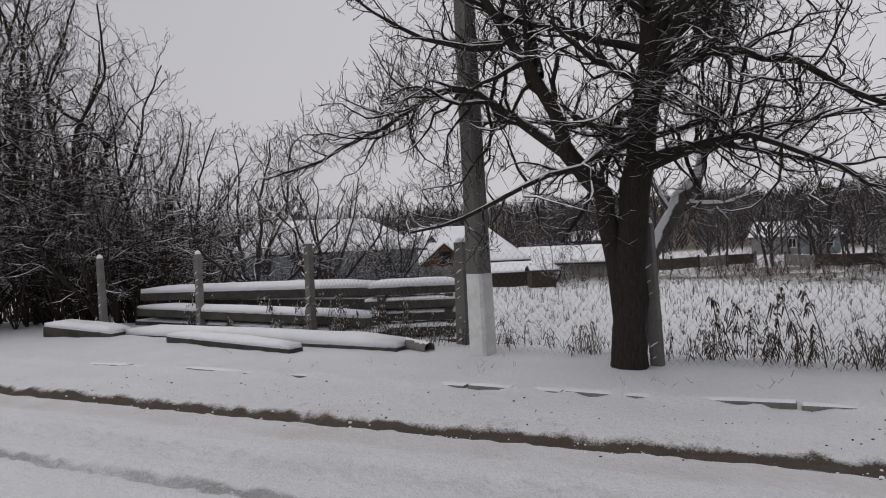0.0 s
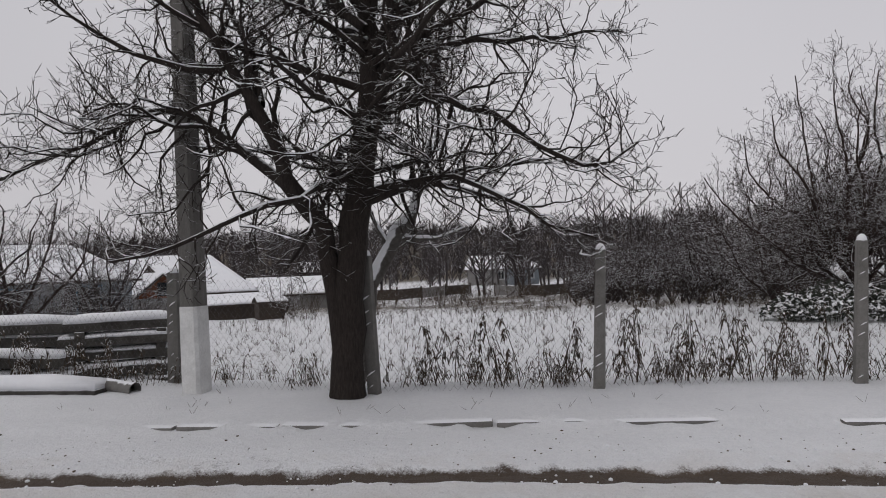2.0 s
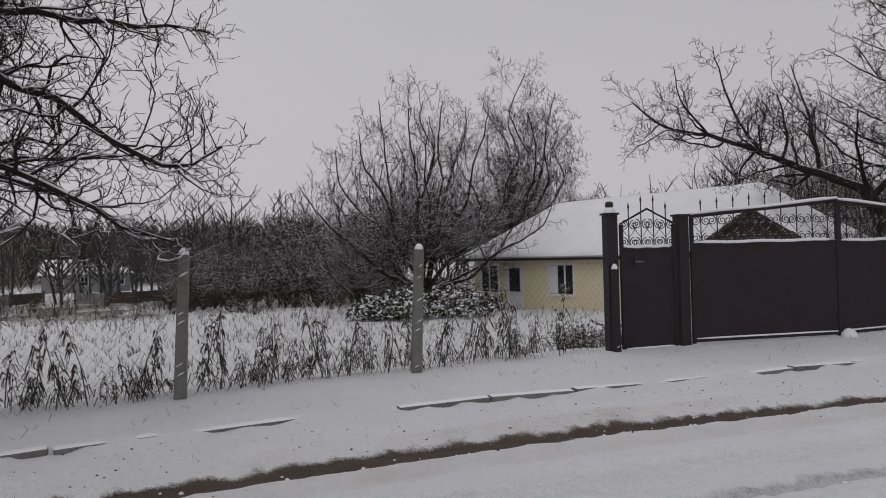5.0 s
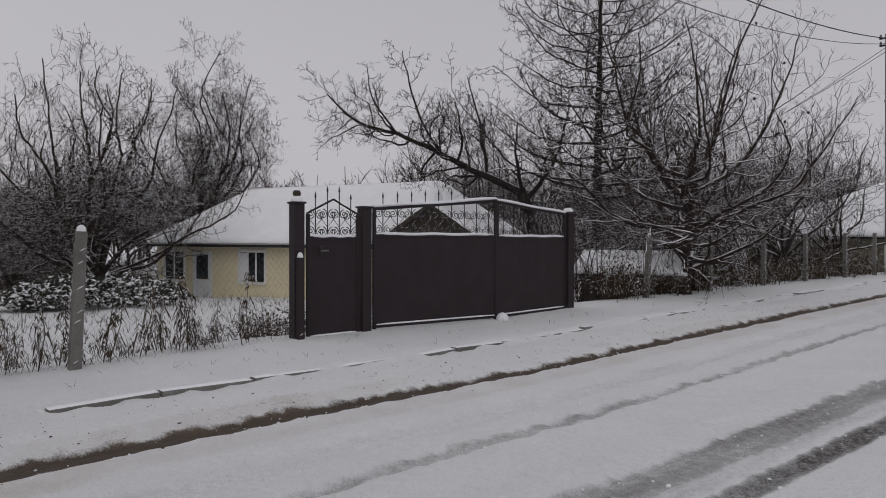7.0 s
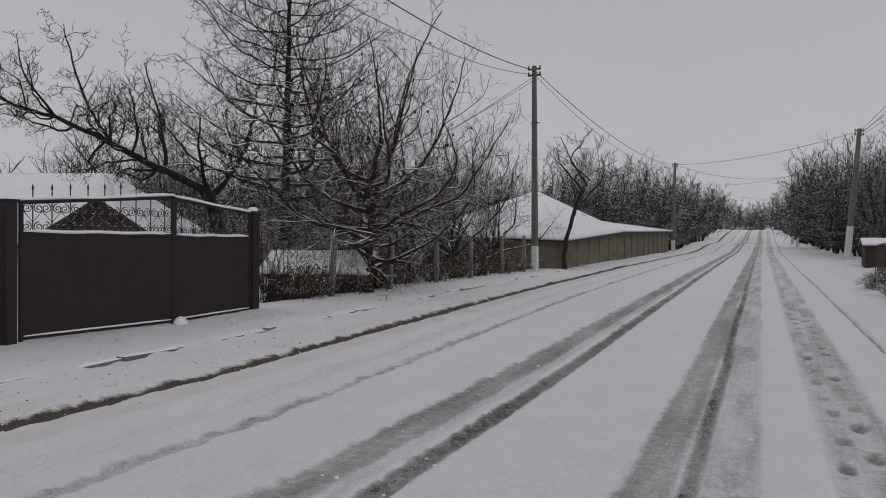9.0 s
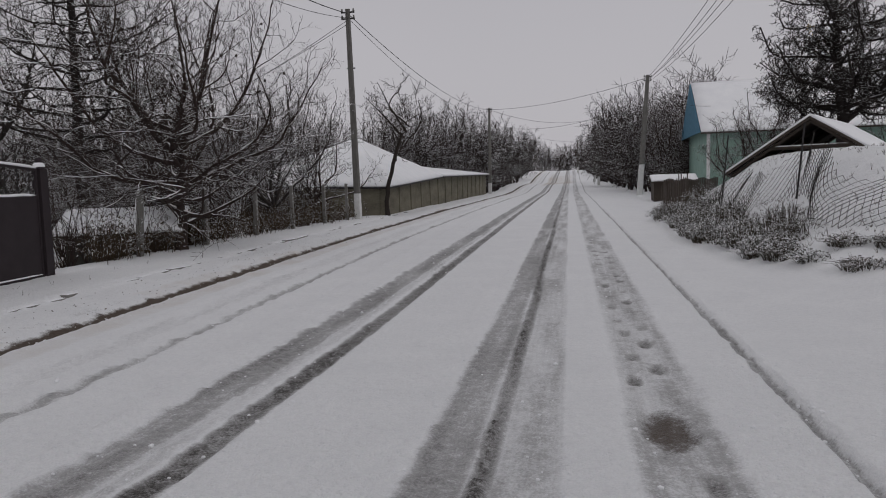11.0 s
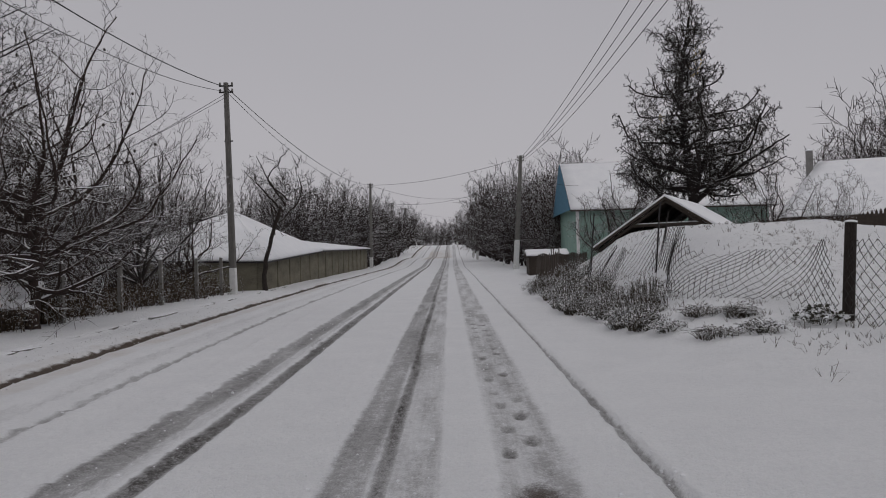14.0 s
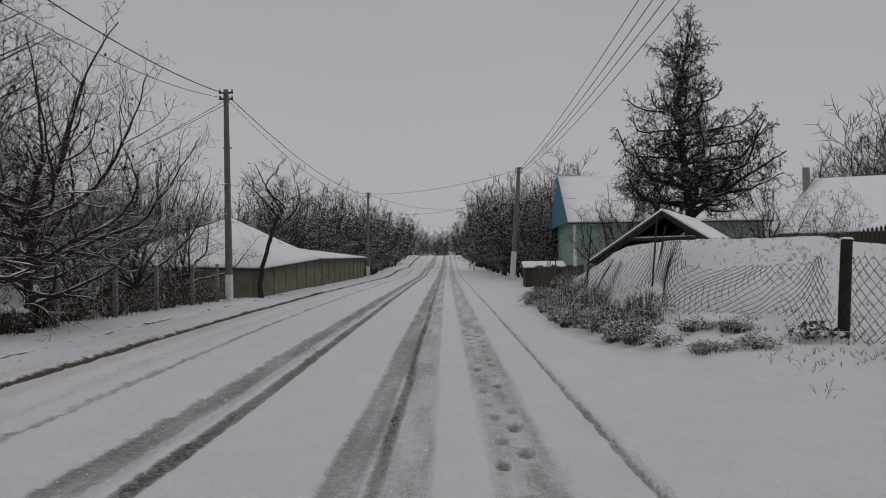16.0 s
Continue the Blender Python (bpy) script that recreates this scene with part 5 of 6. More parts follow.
for k in range(60):
    zz = 3.0 + 9.2 * (k / 59) ** 0.95
    a = 2.4 * k + rng.normal(0, 0.25)
    reach = (5.7 - 0.36 * (zz - 3.0)) * rng.uniform(0.7, 1.1)
    r0 = 0.072 * (1 - (zz - 3) / 12)
    tall.append(([(0.02 * zz * 0.3, 0.0, zz), (0.35 * reach * math.cos(a + 0.1), 0.35 * reach * math.sin(a + 0.1), zz + 0.03 * reach), (0.6 * reach * math.cos(a - 0.12), 0.6 * reach * math.sin(a - 0.12), zz + 0.13 * reach), (reach * math.cos(a), reach * math.sin(a), zz + 0.45 * reach)], max(0.024, r0), 0.010, 14))
tree("tall_tree", pose(*at(37.4, 26)), "tall straight bare tree with tiers of upswept branches", tall, SPARSE, M_bark_dark, 42, 0.0092, snowy=0.25)
rng3 = np.random.default_rng(43)
orch = [([(0, 0, -0.2), (0.05, 0, 0.5), (-0.02, 0.05, 1.0), (0.08, 0, 1.8), (0.2, 0.1, 2.7), (0.1, 0.1, 3.6)], 0.15, 0.05, 12)]
for k in range(22):
    a_ = 2.4 * k + rng3.normal(0, 0.3)
    z0 = 0.95 + 0.10 * k
    out_ = rng3.uniform(2.4, 4.4) * (1 - 0.015 * k)
    rise = 0.9 + 0.14 * k + rng3.uniform(0, 0.9)
    line = [np.array((0.04, 0.02, z0))]
    for f, up_ in ((0.25, 0.05), (0.45, 0.22), (0.65, 0.40), (0.85, 0.75), (1.0, 1.0)):
        a2 = a_ + rng3.normal(0, 0.16)
        line.append(np.array((out_ * f * math.cos(a2), out_ * f * math.sin(a2), z0 + rise * up_ + rng3.normal(0, 0.16))))
    orch.append((line, 0.066, 0.011, 15))
tree("orchard_tree", pose(*at(30.8, 19.0)), "spreading bare orchard tree with snow-lined limbs and upright shoots", orch, ORCHARD, M_bark_brown, 43, 0.0060, snowy=0.7)
common_tree("orchard_tree", 24.2, 25, 5.6, 0.8, 3.2, 10, 0.12, "bare orchard tree behind the concrete fence posts", M_bark_grey, 44, 0.0075, ORCHARD)
common_tree("orchard_tree", 20.8, 30, 5.2, 0.8, 2.8, 9, 0.11, "bare orchard tree near the outbuilding", M_bark_brown, 45, 0.008, ORCHARD)
common_tree("orchard_tree", 33.5, 24, 5.2, 0.8, 3.2, 10, 0.12, "bare orchard tree behind the garden shed", M_bark_brown, 46, 0.0075, ORCHARD)
common_tree("backyard_tree", 45.6, 40, 8.6, 1.2, 4.2, 12, 0.16, "dense dark bare tree behind the yellow house", M_bark_far, 47, 0.011)
common_tree("backyard_tree", 52.5, 46, 8.2, 1.5, 4.0, 9, 0.16, "pale bare tree behind the snowy roof", M_bark_far, 48, 0.011, SPARSE)
common_tree("backyard_tree", 28, 38, 7.0, 1.0, 4.5, 11, 0.15, "bare garden tree behind the orchard", M_bark_far, 49, 0.011)
common_tree("backyard_tree", 37, 44, 7.5, 1.0, 5.0, 11, 0.15, "broad bare tree behind the orchard", M_bark_far, 50, 0.012)
tree("crooked_tree", pose(*at(15.0, 31.5)), "small crooked bare tree with snow at its foot",
     [([v(15, 0, -0.3), v(15, -0.02, 0.6), v(15, 0.12, 1.6), v(15, 0.55, 2.9), v(15, 0.75, 3.6)], 0.115, 0.07, 0)]
     + [([v(15, 0.45 + 0.1 * k, 2.4 + 0.25 * k), v(15, 0.6 + rng.normal(0, 0.7), 3.7 + 0.2 * k, rng.normal(0, 0.8)), v(15, 0.7 + rng.normal(0, 1.3), 4.6 + 0.22 * k, rng.normal(0, 1.2))], 0.05, 0.012, 9) for k in range(7)],
     BUSHY, M_bark, 51, 0.0085)

# trees along the road ahead
FAR = [(2.4, 0.36, 54, 0.2, 0.04, 3), (4.2, 0.5, 52, 0.25, 0.04, 3), (0, 0, 0, 0.2, 0.04, 3)]
far_trees = []
for i, (h, s, n) in enumerate(((9.0, 3.6, 12), (8.0, 4.2, 13), (10.0, 3.4, 12))):
    rng2 = np.random.default_rng(60 + i)
    far_trees.append((h, simple_limbs(rng2, h, 0.5, s, n + 3, 0.15), 60 + i))
ROAD_TREES = [(13.0, 62, 8.2, 0), (11.2, 66, 8.8, 1), (9.6, 76, 8.4, 2), (8.2, 84, 7.6, 1), (7.0, 92, 7.0, 0), (5.6, 100, 7.4, 2), (4.4, 120, 7.0, 1), (3.6, 138, 6.8, 0), (15.5, 58, 7.6, 1), (19, 56, 7.0, 2), (22, 60, 7.6, 0),
              (3.3, 165, 6.5, 2), (-1.6, 165, 7.5, 1), (-2.2, 140, 7.5, 0), (-3.0, 104, 9.6, 2), (-3.7, 84, 8.6, 1), (-4.6, 74, 7.8, 0), (-5.6, 66, 7.0, 2), (-9.4, 62, 8.2, 0), (-11.0, 74, 8.0, 2), (-31.5, 72, 13.5, 0), (-34.5, 66, 12.0, 1), (-28.5, 84, 11.0, 2), (1.2, 260, 9, 1), (-0.6, 250, 9, 0), (2.2, 230, 8, 2), (-3.0, 210, 9, 1), (4.2, 220, 8, 0), (0.4, 300, 11, 2), (6.2, 170, 8, 1), (7.6, 140, 8, 2), (9.5, 120, 8, 0), (12, 105, 8, 1), (-5, 160, 9, 1), (-6.8, 120, 9, 2), (-8, 95, 8.5, 0),
              (16, 90, 8, 2), (20, 85, 8, 0), (25, 78, 8, 1), (30, 74, 8.5, 2), (40, 72, 9, 0), (47, 70, 9, 1), (53, 74, 8, 2), (34, 66, 8, 1)]
first = {}
for k, (az, d, h, kind_) in enumerate(ROAD_TREES):
    x, y, z = at(az, d)
    if kind_ not in first:
        hh, limbs, seed = far_trees[kind_]
        first[kind_] = (tree("distant_tree", pose(x, y, z, 0, 0, 40 * k), "bare dark tree beside the road in the distance", limbs, FAR, M_bark_far, seed, 0.022, "distant trees"), hh)
        continue
    t0, hh = first[kind_]
    c_ = copy_thing(t0, pose(x, y, z - 0.05, 0, 0, 67 * k))
    s_ = h / hh * (1.25 if abs(az) < 11 else 1.0)
    c_.scale = (s_, s_, s_)
common_tree("roadside_cluster", -7.9, 57, 8.6, 0.5, 3.6, 15, 0.16, "dense bare tree cluster beside the leaning pole", M_bark_brown, 70, 0.010)
common_tree("roadside_cluster", -6.4, 68, 8.0, 0.5, 3.0, 11, 0.14, "bare tree close to the road's verge", M_bark_far, 71, 0.012)
common_tree("garden_tree", -14.2, 40, 5.9, 1.3, 2.9, 9, 0.13, "low spreading bare garden tree before the green house", M_bark_brown, 72, 0.009)
common_tree("sapling", -28.3, 38, 4.2, 0.5, 2.0, 8, 0.05, "thin upright bare sapling in the garden", M_bark_brown, 73, 0.008)
common_tree("garden_tree", -12.4, 41, 5.0, 0.9, 2.6, 10, 0.11, "bare garden tree close to the green house", M_bark_brown, 76, 0.0085)
common_tree("garden_tree", -24.2, 39, 4.6, 0.8, 2.8, 10, 0.11, "spreading bare tree between the two houses", M_bark_brown, 77, 0.0085)
common_tree("sapling", -22.5, 40, 3.4, 0.6, 1.8, 8, 0.06, "small bare tree before the green wall", M_bark_brown, 75, 0.008)

# the big pear tree
STUB = [(5.0, 0.36, 62, 0.24, 0.04, 6), (8.5, 0.36, 64, 0.30, 0.03, 4), (9.0, 0.42, 62, 0.30, 0.02, 3), (0, 0, 0, 0.24, 0.02, 3)]
rng = np.random.default_rng(80)
pear = [([v(-19.5, 0, -0.4), v(-19.5, 0.05, 2.2), v(-19.5, -0.25, 5.0), v(-19.5, -0.4, 8.2), v(-19.5, 0.1, 11.2)], 0.33, 0.06, 26)]
for k in range(30):
    zz = 2.4 + 8.2 * (k / 29)
    a = 2.4 * k + rng.normal(0, 0.3)
    reach = (2.3 + 1.2 * math.sin(3.1 * (zz - 1.5) / 6)) * (1.12 if zz < 6 else 1.05 - 0.10 * (zz - 6)) * rng.uniform(0.85, 1.2)
    reach = max(0.8, reach)
    bx0 = v(-19.5, -0.08 * zz / 2 if zz < 8 else -0.2, zz)
    lf = 0.55 if zz < 5 else 0.35
    pear.append(([bx0, (bx0[0] + 0.5 * reach * math.cos(a), bx0[1] + 0.5 * reach * math.sin(a), zz + 0.08 * reach), (bx0[0] + 0.8 * reach * math.cos(a + 0.15), bx0[1] + 0.8 * reach * math.sin(a + 0.15), zz + 0.10 * reach), (bx0[0] + reach * math.cos(a), bx0[1] + reach * math.sin(a), zz + lf * reach)], 0.115 * (1 - zz / 15), 0.03, 15))
pear.append(([v(-19.5, 0.05, 2.0), v(-19.5, 1.3, 3.0), v(-19.5, 2.6, 3.9), v(-19.5, 4.4, 5.0)], 0.16, 0.03, 20))
pear.append(([v(-19.5, 1.3, 3.0), v(-19.5, 2.2, 4.6), v(-19.5, 3.7, 6.4)], 0.10, 0.02, 16))
pear.append(([v(-19.5, 0.05, 2.6), v(-19.5, 1.4, 3.0, -0.5), v(-19.5, 2.8, 3.2, -0.7), v(-19.5, 4.2, 3.9, -0.8)], 0.11, 0.02, 18))
pear.append(([v(-19.5, -0.1, 3.4), v(-19.5, -1.3, 3.8), v(-19.5, -2.6, 4.3), v(-19.5, -3.4, 5.0)], 0.10, 0.02, 15))
pear_tree = tree("pear_tree", pose(*at(-18.9, 37, 2.0)), "tall gnarled bare pear tree with stubby snow-dusted twigs", pear, STUB, M_bark_dark, 81, 0.017, snowy=0.7)
M_leaf = surface("withered leaves", (0.28, 0.19, 0.06), (0.45, 0.33, 0.12), 20, 0.8, 0.2, 0.003, None, 60)


def leaf_clump(parent, c, r, n, seed, mat=None, size=0.06, name="leaf_clump"):
    rg = np.random.default_rng(seed)
    vs, fs = [], []
    for k in range(n):
        p = np.array(c) + rg.normal(0, r, 3) * (0.6, 0.6, 1.0)
        a, b = unit(rg.normal(0, 1, 3)) * size, unit(rg.normal(0, 1, 3)) * size * 0.6
        i = len(vs)
        vs += [p - a, p + b * 0.8, p + a, p - b * 0.8 + a * 0.1]
        fs.append((i, i + 1, i + 2, i + 3))
    me = bpy.data.meshes.new(name)
    me.from_pydata([tuple(q) for q in vs], [], fs)
    return tagged(link(name, me, mat or M_leaf, parent, "withered yellow leaves"), kind="stuff")


leaf_clump(pear_tree, v(-19.5, 0.55, 9.3), 0.30, 60, 1)
leaf_clump(pear_tree, v(-19.5, 0.25, 8.6), 0.26, 40, 2)
leaf_clump(pear_tree, v(-19.5, -1.4, 6.2), 0.20, 26, 3)

# dark buds and dried fruit at the orchard tree's tips
bud_rng = np.random.default_rng(6)
for ob in [o for o in bpy.data.objects if o.name.startswith("orchard_tree")][:1]:
    crown = [c for c in ob.children if c.name.startswith("crown")][0]
    co = np.empty(len(crown.data.vertices) * 3)
    crown.data.vertices.foreach_get("co", co)
    co = co.reshape(-1, 3)
    tips = co[co[:, 2] > 3.6]
    pick = tips[bud_rng.choice(len(tips), 46, replace=False)]
    bm = bmesh.new()
    for p in pick:
        r = bmesh.ops.create_icosphere(bm, subdivisions=1, radius=0.035)
        bmesh.ops.scale(bm, vec=(1, 1, 1.3), verts=r["verts"])
        bmesh.ops.translate(bm, vec=p, verts=r["verts"])
    o = part("dried_fruit", bm, M_bark, ob, "dark shrivelled fruit")
    tagged(o, kind="stuff")

# woods on the hillside beyond the field
wr = np.random.default_rng(90)
wood = Tubes()
for k in range(1700):
    az = wr.uniform(24, 172) if k % 9 else wr.uniform(-38, 24)
    d = 60 + 260 * wr.random() ** (1.7 if k % 2 else 0.7) if k % 9 else wr.uniform(225, 380)
    if az > 104 and d < 120 and wr.random() < 0.6:
        continue
    x, y, z = at(az, d)
    h = wr.uniform(4.5, 9.5)
    base = np.array((x, y, z))
    wood.add([base, base + (wr.normal(0, 0.3), wr.normal(0, 0.3), h * 0.55), base + (wr.normal(0, 0.6), wr.normal(0, 0.6), h)], [0.14, 0.09, 0.03], 3)
    for j in range(12):
        zz = h * wr.uniform(0.12, 0.85)
        a, q = wr.uniform(0, 6.28), wr.uniform(1.0, 2.6)
        p0 = base + (0, 0, zz)
        p1 = p0 + (q * 0.5 * math.cos(a), q * 0.5 * math.sin(a), 0.45 * q)
        p2 = p0 + (q * math.cos(a + 0.3), q * math.sin(a + 0.3), 1.0 * q)
        rr = 0.030 + d * 0.00016
        wood.add([p0, p1, p2], [rr * 1.6, rr * 1.2, rr * 0.6], 3)
        wood.add([p1, p1 + (q * 0.5 * math.cos(a - 0.9), q * 0.5 * math.sin(a - 0.9), 0.6 * q)], [rr, rr * 0.6], 3)
        wood.add([p1, p1 + (q * 0.5 * math.cos(a + 1.2), q * 0.5 * math.sin(a + 1.2), 0.5 * q)], [rr, rr * 0.6], 3)
for k in range(1100):
    az, d = wr.uniform(84, 138), wr.uniform(115, 330)
    x, y, z = at(az, d)
    h, base = wr.uniform(4.0, 7.5), np.array((x, y, z - 0.2))
    for j in range(10):
        a, q = wr.uniform(0, 6.28), wr.uniform(0.8, 2.4)
        wood.add([base + (0, 0, 0.05 * h * j), base + (q * math.cos(a), q * math.sin(a), 0.05 * h * j + 0.5 * h * wr.uniform(0.5, 1.1))], [0.05 + d * 0.0004, 0.03 + d * 0.0002], 3)
M_farwood = surface("far wood", (0.030, 0.024, 0.025), (0.070, 0.058, 0.057), 0.3, 0.95, 0.1, 0.01, None, 2, 0.75)
tagged(link("far_woods", wood.mesh("far_woods"), M_farwood), "bare brown woods and gardens on the hillside", "woods", kind="stuff")


# ---- stacked concrete beams behind the fence ----
def beam(m, L, wid, hgt, label="long weathered concrete beam lying in the stack", snow=0.07, group="stacked concrete beams"):
    b = thing("concrete_beam", m, label, "beam", group)
    bm = bmesh.new()
    box(bm, 0, L, -wid / 2, wid / 2, 0, hgt, 0.015)
    part("body", bm, M_oldconcrete, b)
    if snow:
        snow_slab("beam_snow", ((0.02, -wid / 2 + 0.01, hgt), (L - 0.02, -wid / 2 + 0.01, hgt), (L - 0.02, wid / 2 - 0.01, hgt), (0.02, wid / 2 - 0.01, hgt)), snow, b, 0.03, 8, int(L * 100))
    return b


bx, by, _ = at(126.8, 12.2)
bz = ground_z(bx, by) - 0.05
back = 282                      # the long beams run along the fence
for k in range(5):               # short end of the stack, five layers with gaps
    m = pose(bx, by, bz + 0.05 + 0.225 * k, 0, 0, 126.8 + 178 + 3 * math.sin(2 * k))
    beam(m @ pose(0.06 * (k % 2), 0.1 * math.sin(3 * k), 0), 1.55, 0.55, 0.13, "short grey concrete slab in a layered stack", 0.06 if k < 4 else 0.13)
    if k:
        beam(m @ pose(0.12, 0, -0.10), 0.14, 0.5, 0.10, "concrete spacer block between stacked slabs", 0)
        beam(m @ pose(1.25, 0, -0.10), 0.14, 0.5, 0.10, "concrete spacer block between stacked slabs", 0)
cx_, cy_, _ = at(133.3, 12.9)
for k in range(5):
    beam(pose(cx_, cy_, bz + 0.02 + 0.22 * k, 0, 0.6 if k == 4 else 0, back + 2 * math.sin(k * 2.1)) @ pose(0.1 * math.sin(4 * k), 0.06 * math.cos(3 * k), 0), 5.6 if k % 2 == 0 else 4.7, 0.42, 0.16, snow=0.05 if k < 4 else 0.15)
dx_, dy_ = -8.42, -7.75
for k in range(3):               # long beams lying before the stack, in two rows
    beam(pose(dx_, dy_, bz + 0.03 + 0.23 * k, 0, 0.4 - 0.5 * k, back - 9 + 1.2 * k) @ pose(0.15 * k, 0.04 * math.sin(5 * k), 0), 7.0 - 0.5 * k, 0.40, 0.15, "long concrete beam lying before the stack", 0.05 if k < 2 else 0.11)
for k in range(2):
    beam(pose(dx_ - 0.75, dy_ - 0.5, bz + 0.10 + 0.28 * k, 0, -0.8, back - 4) @ pose(0.5 * k, 0, 0), 6.2, 0.34, 0.18, "dark concrete beam propped behind the front row", 0.07)
ex, ey, _ = at(152.5, 14.5)
beam(pose(ex, ey, ground_z(ex, ey) - 0.14, 0, -5, 130 + 160), 1.6, 0.5, 0.2, "tilted concrete slab half buried in snow", 0.12)
ex, ey = -6.69, -11.1
beam(pose(ex, ey, ground_z(ex, ey) - 0.05, 0, 0.6, 91), 3.1, 0.26, 0.15, "dark concrete beam lying in the snow on the verge", 0.10)
ex, ey = -6.95, -12.9
beam(pose(ex, ey, ground_z(ex, ey) - 0.16, 0, -0.3, 95), 6.3, 0.36, 0.17, "snow-buried concrete beam along the verge", 0.17)
t = thing("pipe_end", pose(*at(129.4, 9.75)), "dark end of a pipe sticking out of snow", "pipe")
tb = Tubes()
tb.add([(0, 0, 0.03), (-0.1, -0.5, 0.06), (-0.2, -1.0, 0.02)], [0.09, 0.09, 0.09], 10)
link("tube", tb.mesh("tube"), M_concrete, t, smooth=True)

# ---- kerb stones that peep out of the snow ----
kerb = thing("kerb", pose(0, 0, 0), "grey concrete kerb stones mostly buried in snow", "kerb", kind="structure")
kr = random.Random(9)
bm = bmesh.new()
box(bm, -0.07, 0.07, -0.49, 0.49, -0.12, 0.0, 0.02)
kme = bpy.data.meshes.new("kerb_stone")
bm.to_mesh(kme)
bm.free()
kme.materials.append(M_concrete)
for k in range(46):
    y = -11 + 1.0 * k
    x = float(road_edge(y)) - 1.40
    o = new("kerb_stone", kme)
    o.parent = kerb
    slope = float(road_edge(y + 0.5) - road_edge(y - 0.5))
    o.matrix_basis = pose(x + 0.045, y, 0.6 * VERGE + float(road_rise(y)) + 0.034 + kr.uniform(-0.012, 0.004), kr.uniform(-1.5, 1.5), 0, math.degrees(-slope))

# ---- dead weeds along the fence ----
def weed(t, rng, x, y, z, h, leaf):
    lean = rng.normal(0, 0.14, 2)
    p = np.array((x, y, z - 0.03))
    top = p + (lean[0] * h, lean[1] * h, h)
    mid_ = (p + top) / 2 + (rng.normal(0, 0.04), rng.normal(0, 0.04), 0.0)
    g_ = 1.5 if h > 0.6 else 1.0
    t.add([p, mid_, top], [0.0055 * g_, 0.0045 * g_, 0.003], 3)
    for k in range(int(h * leaf)):
        f = rng.uniform(0.12, 1.0)
        q = p + (top - p) * f
        a = rng.uniform(0, 6.28)
        ln = rng.uniform(0.05, 0.20) * (1.1 - 0.5 * f)
        e1 = q + (ln * 0.5 * math.cos(a), ln * 0.5 * math.sin(a), ln * 0.45)
        e2 = q + (ln * 0.85 * math.cos(a), ln * 0.85 * math.sin(a), -ln * rng.uniform(0.0, 0.9))
        t.add([q, e1, e2], [0.003, g_ * rng.uniform(0.004, 0.013), 0.003], 3)


wd = np.random.default_rng(12)
tw = Tubes()
clumps = [-2.6, -1.5, -0.9, 0.1, 0.7, 1.6, 2.5, 3.1, 3.9]
for k in range(190):
    y = wd.choice(clumps) + wd.normal(0, 0.35) if k % 2 else wd.uniform(-6.8, 5.0)
    clump = math.sin(1.9 * y) + math.sin(4.3 * y + 1)
    off = abs(wd.normal(0, 0.42)) + 0.10
    x = float(fence_line(y)) - off
    tall_ = k % 2 and wd.random() < 0.34
    weed(tw, wd, x, y, ground_z(x, y), wd.uniform(0.6, 1.1) if tall_ else wd.uniform(0.18, 0.5) * (1 + 0.2 * clump), 34 if tall_ else 24)
for k in range(150):
    y = wd.uniform(13.0, 29.0)
    x = float(fence_line(y)) - abs(wd.normal(0, 0.6)) + 0.15
    weed(tw, wd, x, y, ground_z(x, y), wd.uniform(0.3, 1.0), 20)
for k in range(90):
    y = wd.uniform(-12.5, -6.8)
    x = float(fence_line(y)) - abs(wd.normal(0, 0.4)) - 0.05
    weed(tw, wd, x, y, ground_z(x, y), wd.uniform(0.2, 0.7), 26)
tagged(link("dead_weeds", tw.mesh("dead_weeds"), M_weed), "tall dead brown weeds with withered leaves along the fence", "weeds", kind="stuff")
tg = Tubes()
for k in range(2000):             # dry stubble in the field
    a, d = wd.uniform(62, 124), wd.uniform(10.5, 34)
    x, y, z = at(a, d)
    if x > float(fence_line(y)) - 0.8:
        continue
    z = ground_z(x, y)
    for j in range(3):
        h = wd.uniform(0.05, 0.22) * (1.6 if d > 24 else 1)
        tg.add([(x, y, z - 0.02), (x + wd.normal(0, 0.05), y + wd.normal(0, 0.05), z + h)], [0.006, 0.002], 3)
tagged(link("field_stubble", tg.mesh("field_stubble"), M_weed), "dry grass stubble poking through thin snow", "grass", kind="stuff")
tb_ = Tubes()
for k in range(520):              # bare brush along the far side of the field
    a, d = wd.uniform(66, 120), wd.uniform(33, 62)
    x, y, z = at(a, d)
    for j in range(5):
        h = wd.uniform(0.4, 1.5) * (0.5 if d < 38 else 1)
        tb_.add([(x, y, z - 0.05), (x + wd.normal(0, 0.2), y + wd.normal(0, 0.2), z + h * 0.6), (x + wd.normal(0, 0.4), y + wd.normal(0, 0.4), z + h)], [0.014, 0.011, 0.006], 3)
tagged(link("field_brush", tb_.mesh("field_brush"), M_weed), "brown brush along the far edge of the field", "brush", kind="stuff")

